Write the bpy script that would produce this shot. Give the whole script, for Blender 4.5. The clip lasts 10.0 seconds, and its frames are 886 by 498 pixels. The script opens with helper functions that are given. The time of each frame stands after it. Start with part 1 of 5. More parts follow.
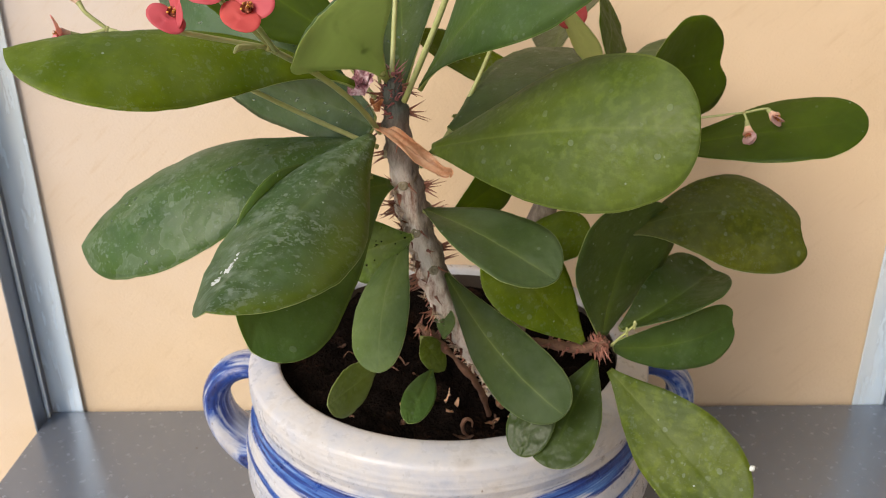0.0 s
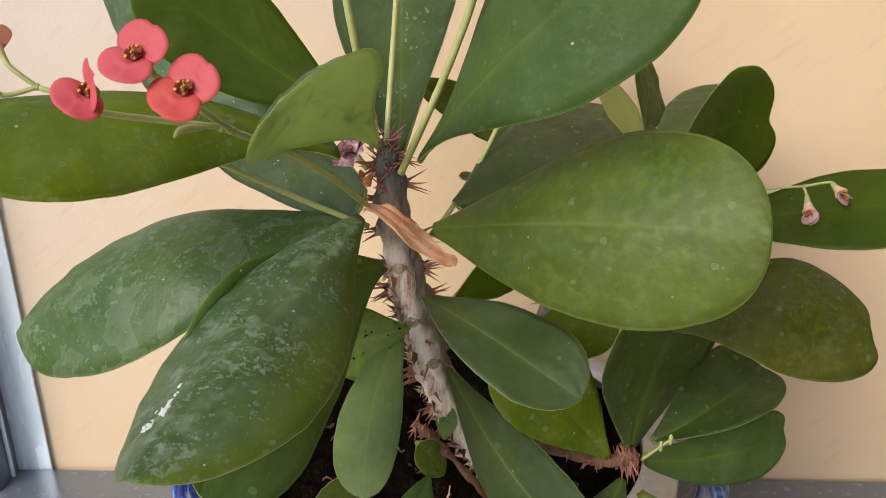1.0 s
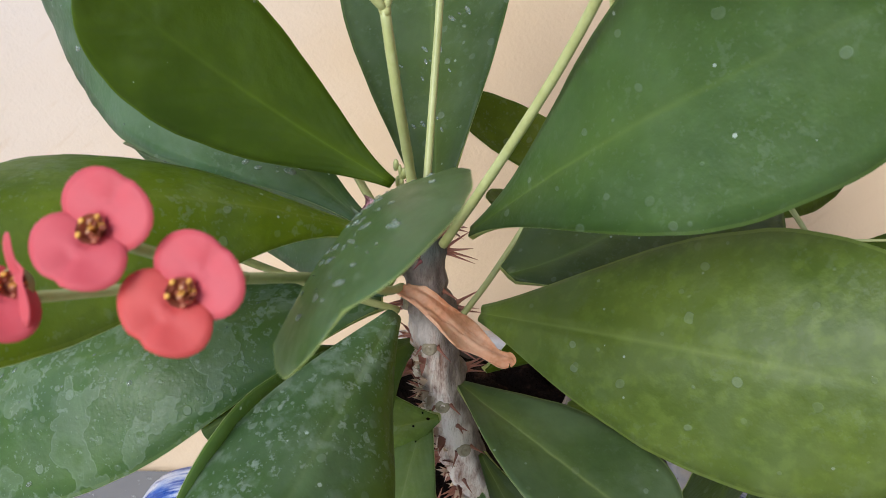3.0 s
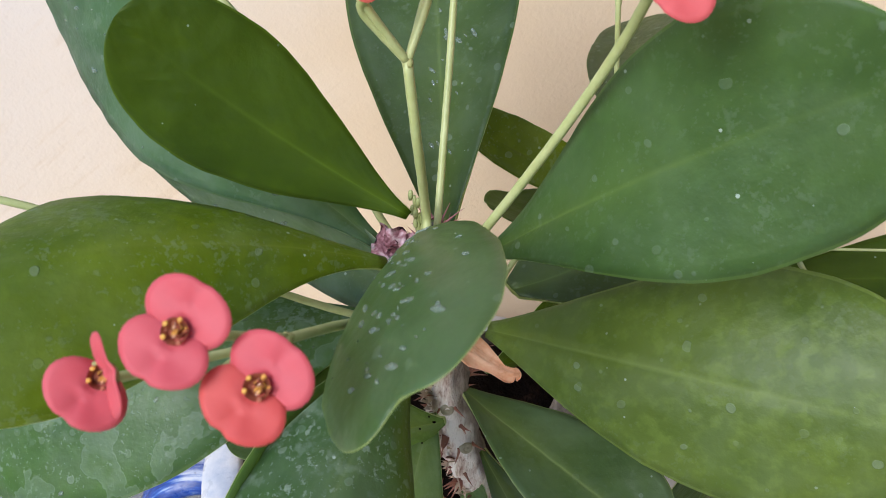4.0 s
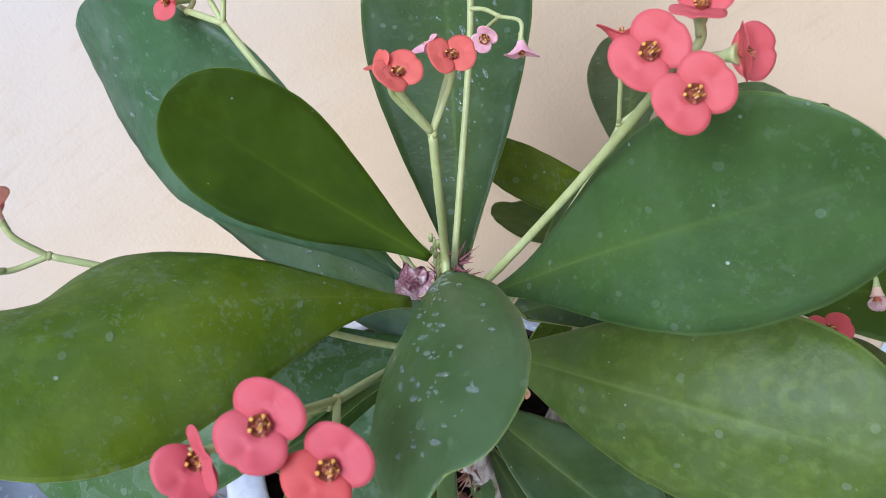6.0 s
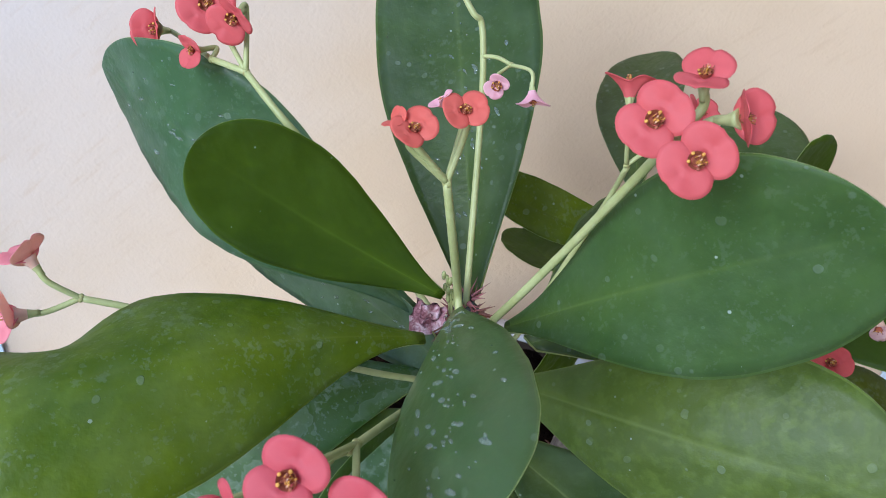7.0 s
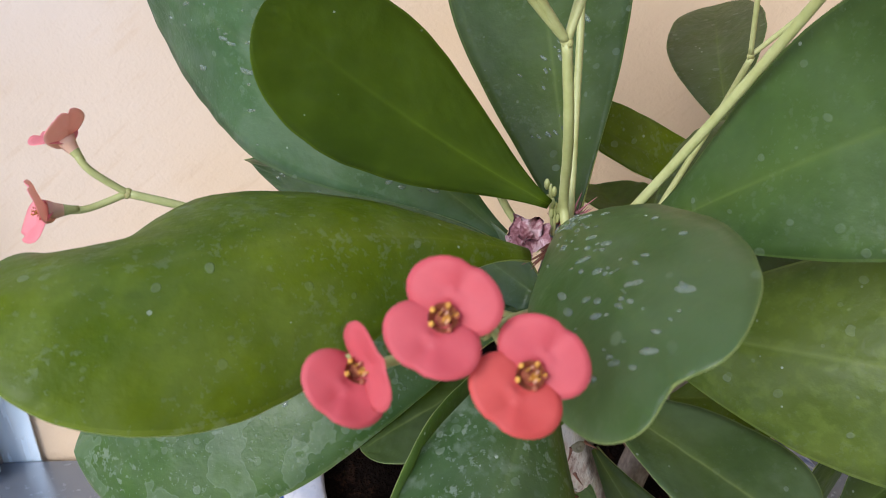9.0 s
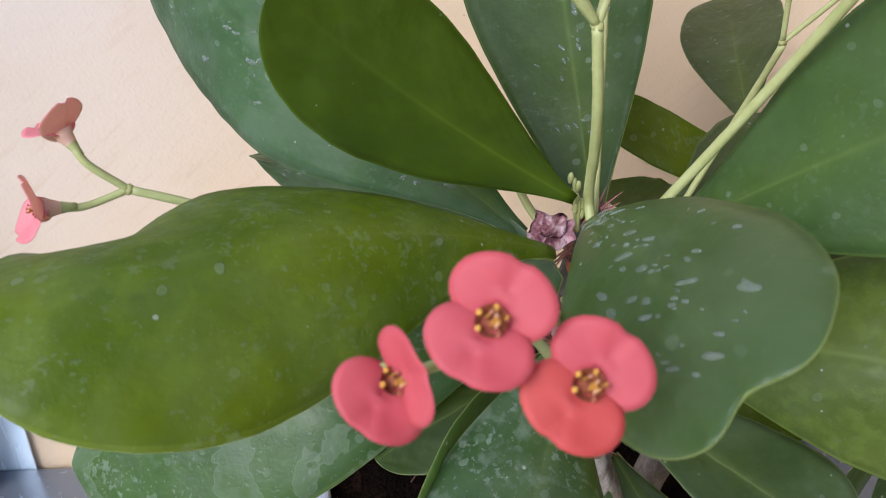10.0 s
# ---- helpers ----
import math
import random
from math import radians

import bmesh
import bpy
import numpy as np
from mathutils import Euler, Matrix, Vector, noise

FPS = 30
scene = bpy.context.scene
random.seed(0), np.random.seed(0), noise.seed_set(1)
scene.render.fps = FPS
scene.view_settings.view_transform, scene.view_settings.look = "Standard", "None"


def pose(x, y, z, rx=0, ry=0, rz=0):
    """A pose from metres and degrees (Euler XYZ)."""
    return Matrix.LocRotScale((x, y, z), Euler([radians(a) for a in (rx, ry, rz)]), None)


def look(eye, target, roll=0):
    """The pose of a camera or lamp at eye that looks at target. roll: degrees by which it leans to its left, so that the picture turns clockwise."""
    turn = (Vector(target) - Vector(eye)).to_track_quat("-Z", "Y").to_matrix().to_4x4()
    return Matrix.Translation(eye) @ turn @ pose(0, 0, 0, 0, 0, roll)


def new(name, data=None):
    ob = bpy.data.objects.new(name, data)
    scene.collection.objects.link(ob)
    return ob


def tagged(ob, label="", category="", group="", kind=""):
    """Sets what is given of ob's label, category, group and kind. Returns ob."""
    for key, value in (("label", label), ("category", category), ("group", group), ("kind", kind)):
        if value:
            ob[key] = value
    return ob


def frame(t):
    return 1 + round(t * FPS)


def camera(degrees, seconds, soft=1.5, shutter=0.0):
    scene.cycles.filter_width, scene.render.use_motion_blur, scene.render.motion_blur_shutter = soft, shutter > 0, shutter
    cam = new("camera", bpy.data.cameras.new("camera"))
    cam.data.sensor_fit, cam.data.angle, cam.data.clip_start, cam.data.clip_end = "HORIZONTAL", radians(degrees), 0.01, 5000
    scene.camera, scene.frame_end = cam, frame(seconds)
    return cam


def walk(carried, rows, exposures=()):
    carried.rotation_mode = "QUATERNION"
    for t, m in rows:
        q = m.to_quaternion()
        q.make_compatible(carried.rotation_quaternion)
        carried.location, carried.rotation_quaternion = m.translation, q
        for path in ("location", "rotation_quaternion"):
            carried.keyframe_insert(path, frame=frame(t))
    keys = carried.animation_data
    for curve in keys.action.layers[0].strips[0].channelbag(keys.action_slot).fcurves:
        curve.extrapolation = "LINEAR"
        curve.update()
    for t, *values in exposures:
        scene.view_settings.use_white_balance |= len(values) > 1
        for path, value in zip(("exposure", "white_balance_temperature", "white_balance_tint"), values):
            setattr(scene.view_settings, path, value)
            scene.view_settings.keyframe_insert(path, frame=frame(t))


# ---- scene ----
cam = camera(55.80, 10.0, soft=0.5)
# a phone lens: near things blur a little
cam.data.dof.use_dof, cam.data.dof.focus_distance, cam.data.dof.aperture_fstop = True, 0.33, 30.0
PATH = [
    (0, -0.0000, -0.0000, 0.5381, -0.00, -23.15, -0.53),
    (0.5, 0.0065, 0.0438, 0.5416, 0.36, -23.10, 0.14),
    (1, 0.0033, 0.0922, 0.5476, 0.65, -22.58, 0.42),
    (1.5, -0.0079, 0.1433, 0.5497, 0.36, -22.30, 1.21),
    (2, -0.0254, 0.1763, 0.5608, -0.76, -23.01, 2.03),
    (2.5, -0.0339, 0.1947, 0.5722, -2.35, -26.27, 2.61),
    (2.7, -0.0356, 0.2039, 0.5722, -2.94, -27.56, 2.85),
    (3.8, -0.0474, 0.2119, 0.5970, -4.95, -31.79, 3.71),
    (4, -0.0527, 0.2095, 0.6049, -5.74, -32.36, 4.26),
    (4.5, -0.0615, 0.2078, 0.6092, -5.72, -32.93, 4.23),
    (5, -0.0626, 0.2077, 0.6247, -6.01, -32.69, 4.70),
    (5.5, -0.0625, 0.2030, 0.6441, -6.91, -33.96, 5.19),
    (5.7, -0.0637, 0.2048, 0.6450, -6.65, -34.75, 4.81),
    (6.8, -0.0693, 0.2018, 0.6677, -7.15, -36.72, 3.85),
    (7, -0.0694, 0.2040, 0.6691, -6.08, -35.85, 4.40),
    (7.5, -0.0751, 0.1977, 0.6468, -6.54, -35.60, 3.96),
    (8, -0.0777, 0.1941, 0.5974, -6.17, -35.16, 3.10),
    (8.5, -0.0708, 0.2065, 0.5934, -5.91, -32.37, 3.11),
    (9, -0.1004, 0.2187, 0.5925, -5.68, -31.90, 2.50),
    (9.5, -0.1022, 0.2238, 0.5850, -6.79, -31.74, 2.33),
    (10, -0.1072, 0.2320, 0.5832, -6.14, -31.80, 2.36),
]
EXPOSURES = [(0.0, 0.13, 7050, 12), (1.0, 0.16, 6850, 11), (2.5, 0.2, 6050, 10), (4.0, 0.33, 5750, 9), (5.5, 0.33, 5250, 10), (7.0, 0.17, 5150, 9), (7.5, 0.15, 5000, 7), (8.0, 0.15, 5300, 8), (8.5, 0.31, 6200, 12), (9.0, 0.2, 5950, 13), (10.0, 0.2, 5800, 13)]
walk(cam, [(t, pose(x, y, z, 90 + pitch, 0, yaw) @ pose(0, 0, 0, 0, 0, roll)) for t, x, y, z, yaw, pitch, roll in PATH], EXPOSURES)

# ---- light: soft daylight from the open side of a balcony ----
world = bpy.data.worlds.new("sky")
scene.world = world
world.use_nodes = True
wn = world.node_tree.nodes
sky = wn.new("ShaderNodeTexSky")
sky.sky_type, sky.sun_disc = "NISHITA", False
sky.sun_elevation, sky.sun_rotation = radians(36), radians(221)
world.node_tree.links.new(sky.outputs["Color"], wn["Background"].inputs["Color"])
wn["Background"].inputs["Strength"].default_value = 0.155
sun = new("sun", bpy.data.lights.new("sun", "SUN"))
sun.data.energy, sun.data.angle, sun.data.color = 2.65, radians(30), (1.0, 0.95, 0.88)
sun.matrix_world = look((-2.1, -1.9, 2.6), (0, 0.5, 0.4))


# ---- materials ----
def material(name):
    m = bpy.data.materials.new(name)
    m.use_nodes = True
    t = m.node_tree
    return m, t, t.nodes["Principled BSDF"]


def node(t, kind, **values):
    n = t.nodes.new(kind)
    for key, value in values.items():
        n.inputs[key.replace("_", " ")].default_value = value
    return n


def ramp(t, source, stops):
    r = t.nodes.new("ShaderNodeValToRGB")
    e = r.color_ramp.elements
    e[0].position, e[0].color = stops[0][0], (*stops[0][1], 1)
    e[1].position, e[1].color = stops[-1][0], (*stops[-1][1], 1)
    for p, c in stops[1:-1]:
        k = e.new(p)
        k.color = (*c, 1)
    t.links.new(source, r.inputs["Fac"])
    return r.outputs["Color"]


def mix(t, fac, a, b, blend="MIX"):
    n = t.nodes.new("ShaderNodeMix")
    n.data_type, n.blend_type = "RGBA", blend
    for socket, value in ((n.inputs[0], fac), (n.inputs[6], a), (n.inputs[7], b)):
        if isinstance(value, (int, float)):
            socket.default_value = value
        elif isinstance(value, tuple):
            socket.default_value = (*value, 1)
        else:
            t.links.new(value, socket)
    return n.outputs[2]


def maths(t, op, a, b=0.0, c=0.0):
    n = t.nodes.new("ShaderNodeMath")
    n.operation = op
    for i, value in enumerate((a, b, c)):
        if isinstance(value, (int, float)):
            n.inputs[i].default_value = value
        else:
            t.links.new(value, n.inputs[i])
    return n.outputs[0]


def coords(t, scale=(1, 1, 1), out="Object"):
    c = t.nodes.new("ShaderNodeTexCoord")
    mp = t.nodes.new("ShaderNodeMapping")
    mp.inputs["Scale"].default_value = scale
    t.links.new(c.outputs[out], mp.inputs["Vector"])
    return mp.outputs["Vector"]


def noise_tex(t, vec, scale, detail=4.0, rough=0.55):
    n = node(t, "ShaderNodeTexNoise", Scale=scale, Detail=detail, Roughness=rough)
    t.links.new(vec, n.inputs["Vector"])
    return n.outputs["Fac"]


def bump(t, shader, height, strength, distance):
    b = node(t, "ShaderNodeBump", Strength=strength, Distance=distance)
    t.links.new(height, b.inputs["Height"])
    t.links.new(b.outputs["Normal"], shader.inputs["Normal"])


def leaf_material(name, dark, light, rib, film=0.0, gloss=0.4, spots=0.1, through_light=0.26, dashes=0.0, lace=0.0, yellow=0.0, blotch=0.14, flecks=0.0, reach=1.7):
    """Waxy leaf: soft green clouding, paler midrib and rim, pale drop marks; film, dashes and lace are dried lime."""
    m, t, s = material(name)
    v = coords(t)
    info = t.nodes.new("ShaderNodeObjectInfo")
    uv = t.nodes.new("ShaderNodeUVMap")
    xyz = t.nodes.new("ShaderNodeSeparateXYZ")
    t.links.new(uv.outputs["UV"], xyz.inputs["Vector"])
    u, w = xyz.outputs["X"], xyz.outputs["Y"]
    off = maths(t, "ABSOLUTE", maths(t, "SUBTRACT", w, 0.5))
    soft = noise_tex(t, v, 26.0, 3.0, 0.5)
    fine = noise_tex(t, v, 190.0, 3.0)
    c = ramp(t, mix(t, 0.25, soft, noise_tex(t, v, 85.0, 4.0, 0.6)), [(0.36, dark), (0.62, light)])
    c = mix(t, maths(t, "MULTIPLY", fine, 0.16), c, tuple(x * 0.6 for x in dark))
    blot = ramp(t, noise_tex(t, v, 110.0 if blotch < 0.3 else 185.0, 3.0, 0.55), [(0.48, (0, 0, 0)), (0.64, (blotch,) * 3)])
    c = mix(t, blot, c, tuple(x * 1.7 for x in light))
    hue = node(t, "ShaderNodeHueSaturation", Saturation=1.0)
    t.links.new(maths(t, "MULTIPLY_ADD", info.outputs["Random"], 0.03, 0.485), hue.inputs["Hue"])
    t.links.new(maths(t, "MULTIPLY_ADD", info.outputs["Random"], 0.30, 0.86), hue.inputs["Value"])
    t.links.new(c, hue.inputs["Color"])
    c = hue.outputs["Color"]
    # the blade turns yellower towards its stalk, around the rib
    near = maths(t, "MULTIPLY", maths(t, "SUBTRACT", 1.0, maths(t, "MINIMUM", maths(t, "MULTIPLY", u, 2.2), 1.0)), maths(t, "SUBTRACT", 1.0, maths(t, "MINIMUM", maths(t, "MULTIPLY", off, 3.0), 1.0)))
    c = mix(t, maths(t, "MULTIPLY", near, 0.55), c, (rib[0] * 0.8, rib[1] * 0.8, rib[2] * 0.4))
    # yellow: light shining through one side of the blade, painted into its colour
    if yellow:
        side = ramp(t, maths(t, "ADD", w, maths(t, "MULTIPLY", maths(t, "SUBTRACT", soft, 0.5), 0.5)), [(0.12, (1, 1, 1)), (0.32, (0, 0, 0))])
        c = mix(t, mix(t, 1.0, side, (yellow, yellow, yellow), "MULTIPLY"), c, (0.085, 0.128, 0.006))
    # midrib along the middle of the blade, fading to the tip; a thin pale rim
    band = maths(t, "MAXIMUM", maths(t, "SUBTRACT", 1.0, maths(t, "DIVIDE", off, 0.020)), 0.0)
    glow = maths(t, "MAXIMUM", maths(t, "SUBTRACT", 1.0, maths(t, "DIVIDE", off, 0.075)), 0.0)
    fade = maths(t, "POWER", maths(t, "SUBTRACT", 1.0, u), reach)
    c = mix(t, maths(t, "MULTIPLY", maths(t, "MULTIPLY_ADD", glow, 0.22, maths(t, "MULTIPLY", band, 0.62)), fade), c, rib)
    c = mix(t, maths(t, "MULTIPLY", maths(t, "GREATER_THAN", off, 0.486), 0.38), c, tuple(x * 1.3 for x in rib))
    # faint side veins
    wave = node(t, "ShaderNodeTexWave", Scale=5.0, Distortion=3.5, Detail=2.0)
    comb = t.nodes.new("ShaderNodeCombineXYZ")
    t.links.new(maths(t, "SUBTRACT", u, maths(t, "MULTIPLY", off, 0.5)), comb.inputs["X"])
    t.links.new(comb.outputs["Vector"], wave.inputs["Vector"])
    c = mix(t, maths(t, "MULTIPLY", wave.outputs["Fac"], 0.07), c, light)
    chalk = (0.36, 0.44, 0.37)
    # scattered pin-point specks
    pin = node(t, "ShaderNodeTexVoronoi", Scale=190.0, Randomness=1.0)
    t.links.new(v, pin.inputs["Vector"])
    pick = t.nodes.new("ShaderNodeSeparateColor")
    t.links.new(pin.outputs["Color"], pick.inputs["Color"])
    dot = maths(t, "MULTIPLY", maths(t, "GREATER_THAN", pick.outputs["Red"], 0.84), maths(t, "LESS_THAN", pin.outputs["Distance"], maths(t, "MULTIPLY_ADD", pick.outputs["Green"], 0.10, 0.03)))
    c = mix(t, maths(t, "MULTIPLY", dot, maths(t, "MULTIPLY", pick.outputs["Blue"], 0.9)), c, (0.40, 0.48, 0.40))
    # soft pale marks of dried drops
    warp = t.nodes.new("ShaderNodeVectorMath")
    warp.operation = "MULTIPLY_ADD"
    wn2 = node(t, "ShaderNodeTexNoise", Scale=130.0, Detail=2.0)
    t.links.new(v, wn2.inputs["Vector"])
    t.links.new(wn2.outputs["Color"], warp.inputs[0])
    warp.inputs[1].default_value = (0.0026, 0.0026, 0.0026)
    t.links.new(v, warp.inputs[2])
    vor = node(t, "ShaderNodeTexVoronoi", Scale=165.0, Randomness=1.0)
    t.links.new(warp.outputs["Vector"], vor.inputs["Vector"])
    sep = t.nodes.new("ShaderNodeSeparateColor")
    t.links.new(vor.outputs["Color"], sep.inputs["Color"])
    keep = maths(t, "MULTIPLY", maths(t, "GREATER_THAN", sep.outputs["Red"], 1.0 - spots), maths(t, "MULTIPLY_ADD", sep.outputs["Blue"], 0.7, 0.3))
    size = maths(t, "MULTIPLY_ADD", sep.outputs["Green"], 0.26, 0.08)
    disc = ramp(t, maths(t, "DIVIDE", vor.outputs["Distance"], size), [(0.0, (0.75, 0.75, 0.75)), (0.6, (0.8, 0.8, 0.8)), (0.85, (0.9, 0.9, 0.9)), (1.0, (0, 0, 0))])
    drops = mix(t, 1.0, disc, keep, "MULTIPLY")
    c = mix(t, mix(t, 1.0, drops, (0.18 + 0.26 * spots,) * 3, "MULTIPLY"), c, chalk)
    haze = ramp(t, noise_tex(t, warp.outputs["Vector"], 42.0, 4.0, 0.55), [(0.44, (0, 0, 0)), (0.60, (1, 1, 1))])
    marks = mix(t, 1.0, haze, (film, film, film), "MULTIPLY")
    if dashes:
        f1 = maths(t, "ADD", noise_tex(t, warp.outputs["Vector"], 135.0, 4.0, 0.55), maths(t, "MULTIPLY", maths(t, "SUBTRACT", noise_tex(t, v, 36.0, 2.0), 0.5), 0.26))
        streak = ramp(t, f1, [(0.53, (0, 0, 0)), (0.59, (0.40, 0.40, 0.40)), (0.68, (0.75, 0.75, 0.75)), (0.78, (1, 1, 1))])
        streak = mix(t, 1.0, streak, ramp(t, w, [(0.1, (0.1, 0.1, 0.1)), (0.45, (0.8, 0.8, 0.8)), (1.0, (1, 1, 1))]), "MULTIPLY")
        marks = mix(t, 1.0, marks, mix(t, 1.0, streak, (dashes, dashes, dashes), "MULTIPLY"), "LIGHTEN")
    if lace:
        n = noise_tex(t, warp.outputs["Vector"], 44.0, 3.5, 0.55)
        edge = ramp(t, n, [(0.542, (0, 0, 0)), (0.555, (0.7, 0.7, 0.7)), (0.570, (0.45, 0.45, 0.45)), (0.63, (0.38, 0.38, 0.38)), (0.69, (0.08, 0.08, 0.08))])
        marks = mix(t, 1.0, marks, mix(t, 1.0, edge, (lace, lace, lace), "MULTIPLY"), "LIGHTEN")
    if flecks:
        patchy = maths(t, "MULTIPLY", maths(t, "SUBTRACT", noise_tex(t, v, 48.0, 2.0), 0.5), 0.36)
        chips = ramp(t, maths(t, "ADD", noise_tex(t, warp.outputs["Vector"], 250.0, 5.0, 0.60), patchy), [(0.60, (0, 0, 0)), (0.62, (0.6, 0.6, 0.6)), (0.70, (1, 1, 1))])
        dust = ramp(t, maths(t, "ADD", noise_tex(t, v, 620.0, 2.0, 0.5), maths(t, "MULTIPLY", patchy, 0.6)), [(0.63, (0, 0, 0)), (0.68, (0.7, 0.7, 0.7))])
        marks = mix(t, 1.0, marks, mix(t, 1.0, mix(t, 1.0, chips, dust, "LIGHTEN"), (flecks, flecks, flecks), "MULTIPLY"), "LIGHTEN")
    if yellow:
        marks = mix(t, 1.0, marks, mix(t, 0.65, (1, 1, 1), side, "SUBTRACT"), "MULTIPLY")
    c = mix(t, marks, c, chalk)
    t.links.new(c, s.inputs["Base Color"])
    r = mix(t, 1.0, ramp(t, fine, [(0.3, (gloss,) * 3), (0.8, (gloss + 0.14,) * 3)]), mix(t, 1.0, marks, (0.25, 0.25, 0.25), "MULTIPLY"), "ADD")
    t.links.new(r, s.inputs["Roughness"])
    s.inputs["Specular IOR Level"].default_value = 0.21 if gloss > 0.35 else 0.32
    h = mix(t, 0.36, mix(t, 0.5, soft, mix(t, 0.4, fine, noise_tex(t, v, 480.0, 2.0))), mix(t, 0.6, drops, marks))
    bump(t, s, mix(t, 0.04, h, wave.outputs["Color"]), 0.85, 0.0016)
    # a little light comes through the blade
    tr = t.nodes.new("ShaderNodeBsdfTranslucent")
    t.links.new(mix(t, 0.5, c, (0.30, 0.44, 0.03)) if through_light < 0.27 else mix(t, 0.85, c, (0.62, 0.82, 0.30)) if through_light < 0.5 else mix(t, 0.9, c, (0.90, 0.95, 0.60)), tr.inputs["Color"])
    ms = t.nodes.new("ShaderNodeMixShader")
    ms.inputs["Fac"].default_value = through_light
    t.links.new(s.outputs["BSDF"], ms.inputs[1])
    t.links.new(tr.outputs["BSDF"], ms.inputs[2])
    t.links.new(ms.outputs["Shader"], t.nodes["Material Output"].inputs["Surface"])
    return m


LEAF = {
    "dark": leaf_material("leaf_dark", (0.026, 0.060, 0.002), (0.046, 0.092, 0.003), (0.10, 0.16, 0.010), 0.0, 0.44, 0.02),
    "olive": leaf_material("leaf_olive", (0.066, 0.102, 0.003), (0.112, 0.146, 0.005), (0.15, 0.20, 0.02), 0.05, 0.40, 0.34, blotch=0.22, flecks=0.16),
    "bright": leaf_material("leaf_bright", (0.058, 0.106, 0.014), (0.100, 0.154, 0.026), (0.17, 0.23, 0.05), 0.05, 0.36, 0.20, blotch=0.34, flecks=0.06, reach=0.9),
    "mid": leaf_material("leaf_mid", (0.037, 0.081, 0.020), (0.058, 0.112, 0.030), (0.12, 0.19, 0.04), 0.03, 0.38, 0.24, flecks=0.08),
    "grey": leaf_material("leaf_greyish", (0.036, 0.068, 0.022), (0.058, 0.094, 0.034), (0.20, 0.26, 0.09), 0.05, 0.36, 0.10, flecks=0.05, reach=0.5),
    "pale": leaf_material("leaf_pale", (0.082, 0.132, 0.040), (0.130, 0.186, 0.062), (0.20, 0.27, 0.10), 0.06, 0.36, 0.14, flecks=0.08, reach=0.6),
    "spotted": leaf_material("leaf_spotted", (0.026, 0.053, 0.013), (0.044, 0.078, 0.020), (0.12, 0.18, 0.04), 0.05, 0.32, 0.40, flecks=0.10),
    "wet": leaf_material("leaf_limed", (0.036, 0.080, 0.020), (0.058, 0.112, 0.026), (0.12, 0.18, 0.05), 0.05, 0.32, 0.50, 0.26, 0.30, 0.34, flecks=0.38),
    "streaked": leaf_material("leaf_streaked", (0.040, 0.088, 0.030), (0.062, 0.120, 0.042), (0.12, 0.18, 0.06), 0.08, 0.32, 0.55, 0.26, 0.44, 0.0, 0.85, flecks=0.52),
    # green shifted to blue: the sky's sheen on these blades, put into the colour
    "sheen": leaf_material("leaf_sky_sheen", (0.036, 0.086, 0.036), (0.060, 0.124, 0.056), (0.12, 0.18, 0.08), 0.12, 0.28, 0.30, flecks=0.12),
    "mottled": leaf_material("leaf_mottled", (0.050, 0.074, 0.006), (0.092, 0.116, 0.010), (0.14, 0.18, 0.04), 0.06, 0.42, 0.50, blotch=0.45, flecks=0.14),
    "dewy": leaf_material("leaf_dewy", (0.026, 0.066, 0.024), (0.043, 0.092, 0.037), (0.12, 0.17, 0.05), 0.05, 0.30, 0.34, 0.34, flecks=0.09),
}
UNDER = leaf_material("leaf_underside", (0.30, 0.38, 0.14), (0.36, 0.44, 0.18), (0.24, 0.32, 0.11), 0.04, 0.5, 0.0, 0.70)
LEAF["under"] = UNDER


def drop_material():
    """Clear water drop with a chalky skin: glossy, half see-through."""
    m, t, s = material("chalky_drop")
    t.links.new(ramp(t, noise_tex(t, coords(t), 300.0, 3.0), [(0.3, (0.16, 0.21, 0.16)), (0.7, (0.36, 0.42, 0.36))]), s.inputs["Base Color"])
    s.inputs["Specular IOR Level"].default_value = 0.6
    s.inputs["Roughness"].default_value = 0.10
    clear = t.nodes.new("ShaderNodeBsdfTransparent")
    clear.inputs["Color"].default_value = (0.93, 0.97, 0.94, 1)
    ms = t.nodes.new("ShaderNodeMixShader")
    ms.inputs["Fac"].default_value = 0.42
    t.links.new(clear.outputs["BSDF"], ms.inputs[1])
    t.links.new(s.outputs["BSDF"], ms.inputs[2])
    t.links.new(ms.outputs["Shader"], t.nodes["Material Output"].inputs["Surface"])
    return m


DROP = drop_material()


def plain(name, stops, scale, rough, bump_strength=0.2, bump_distance=0.0006, metal=0.0, spec=0.5, stretch=(1, 1, 1), fine=6.0):
    m, t, s = material(name)
    v = coords(t, stretch)
    a = noise_tex(t, v, scale, 5.0)
    b = noise_tex(t, v, scale * fine, 4.0)
    c = ramp(t, mix(t, 0.4, a, b), stops)
    t.links.new(c, s.inputs["Base Color"])
    t.links.new(ramp(t, b, [(0.2, (rough * 0.8,) * 3), (0.8, (min(rough * 1.25, 1.0),) * 3)]), s.inputs["Roughness"])
    s.inputs["Metallic"].default_value, s.inputs["Specular IOR Level"].default_value = metal, spec
    bump(t, s, b, bump_strength, bump_distance)
    return m


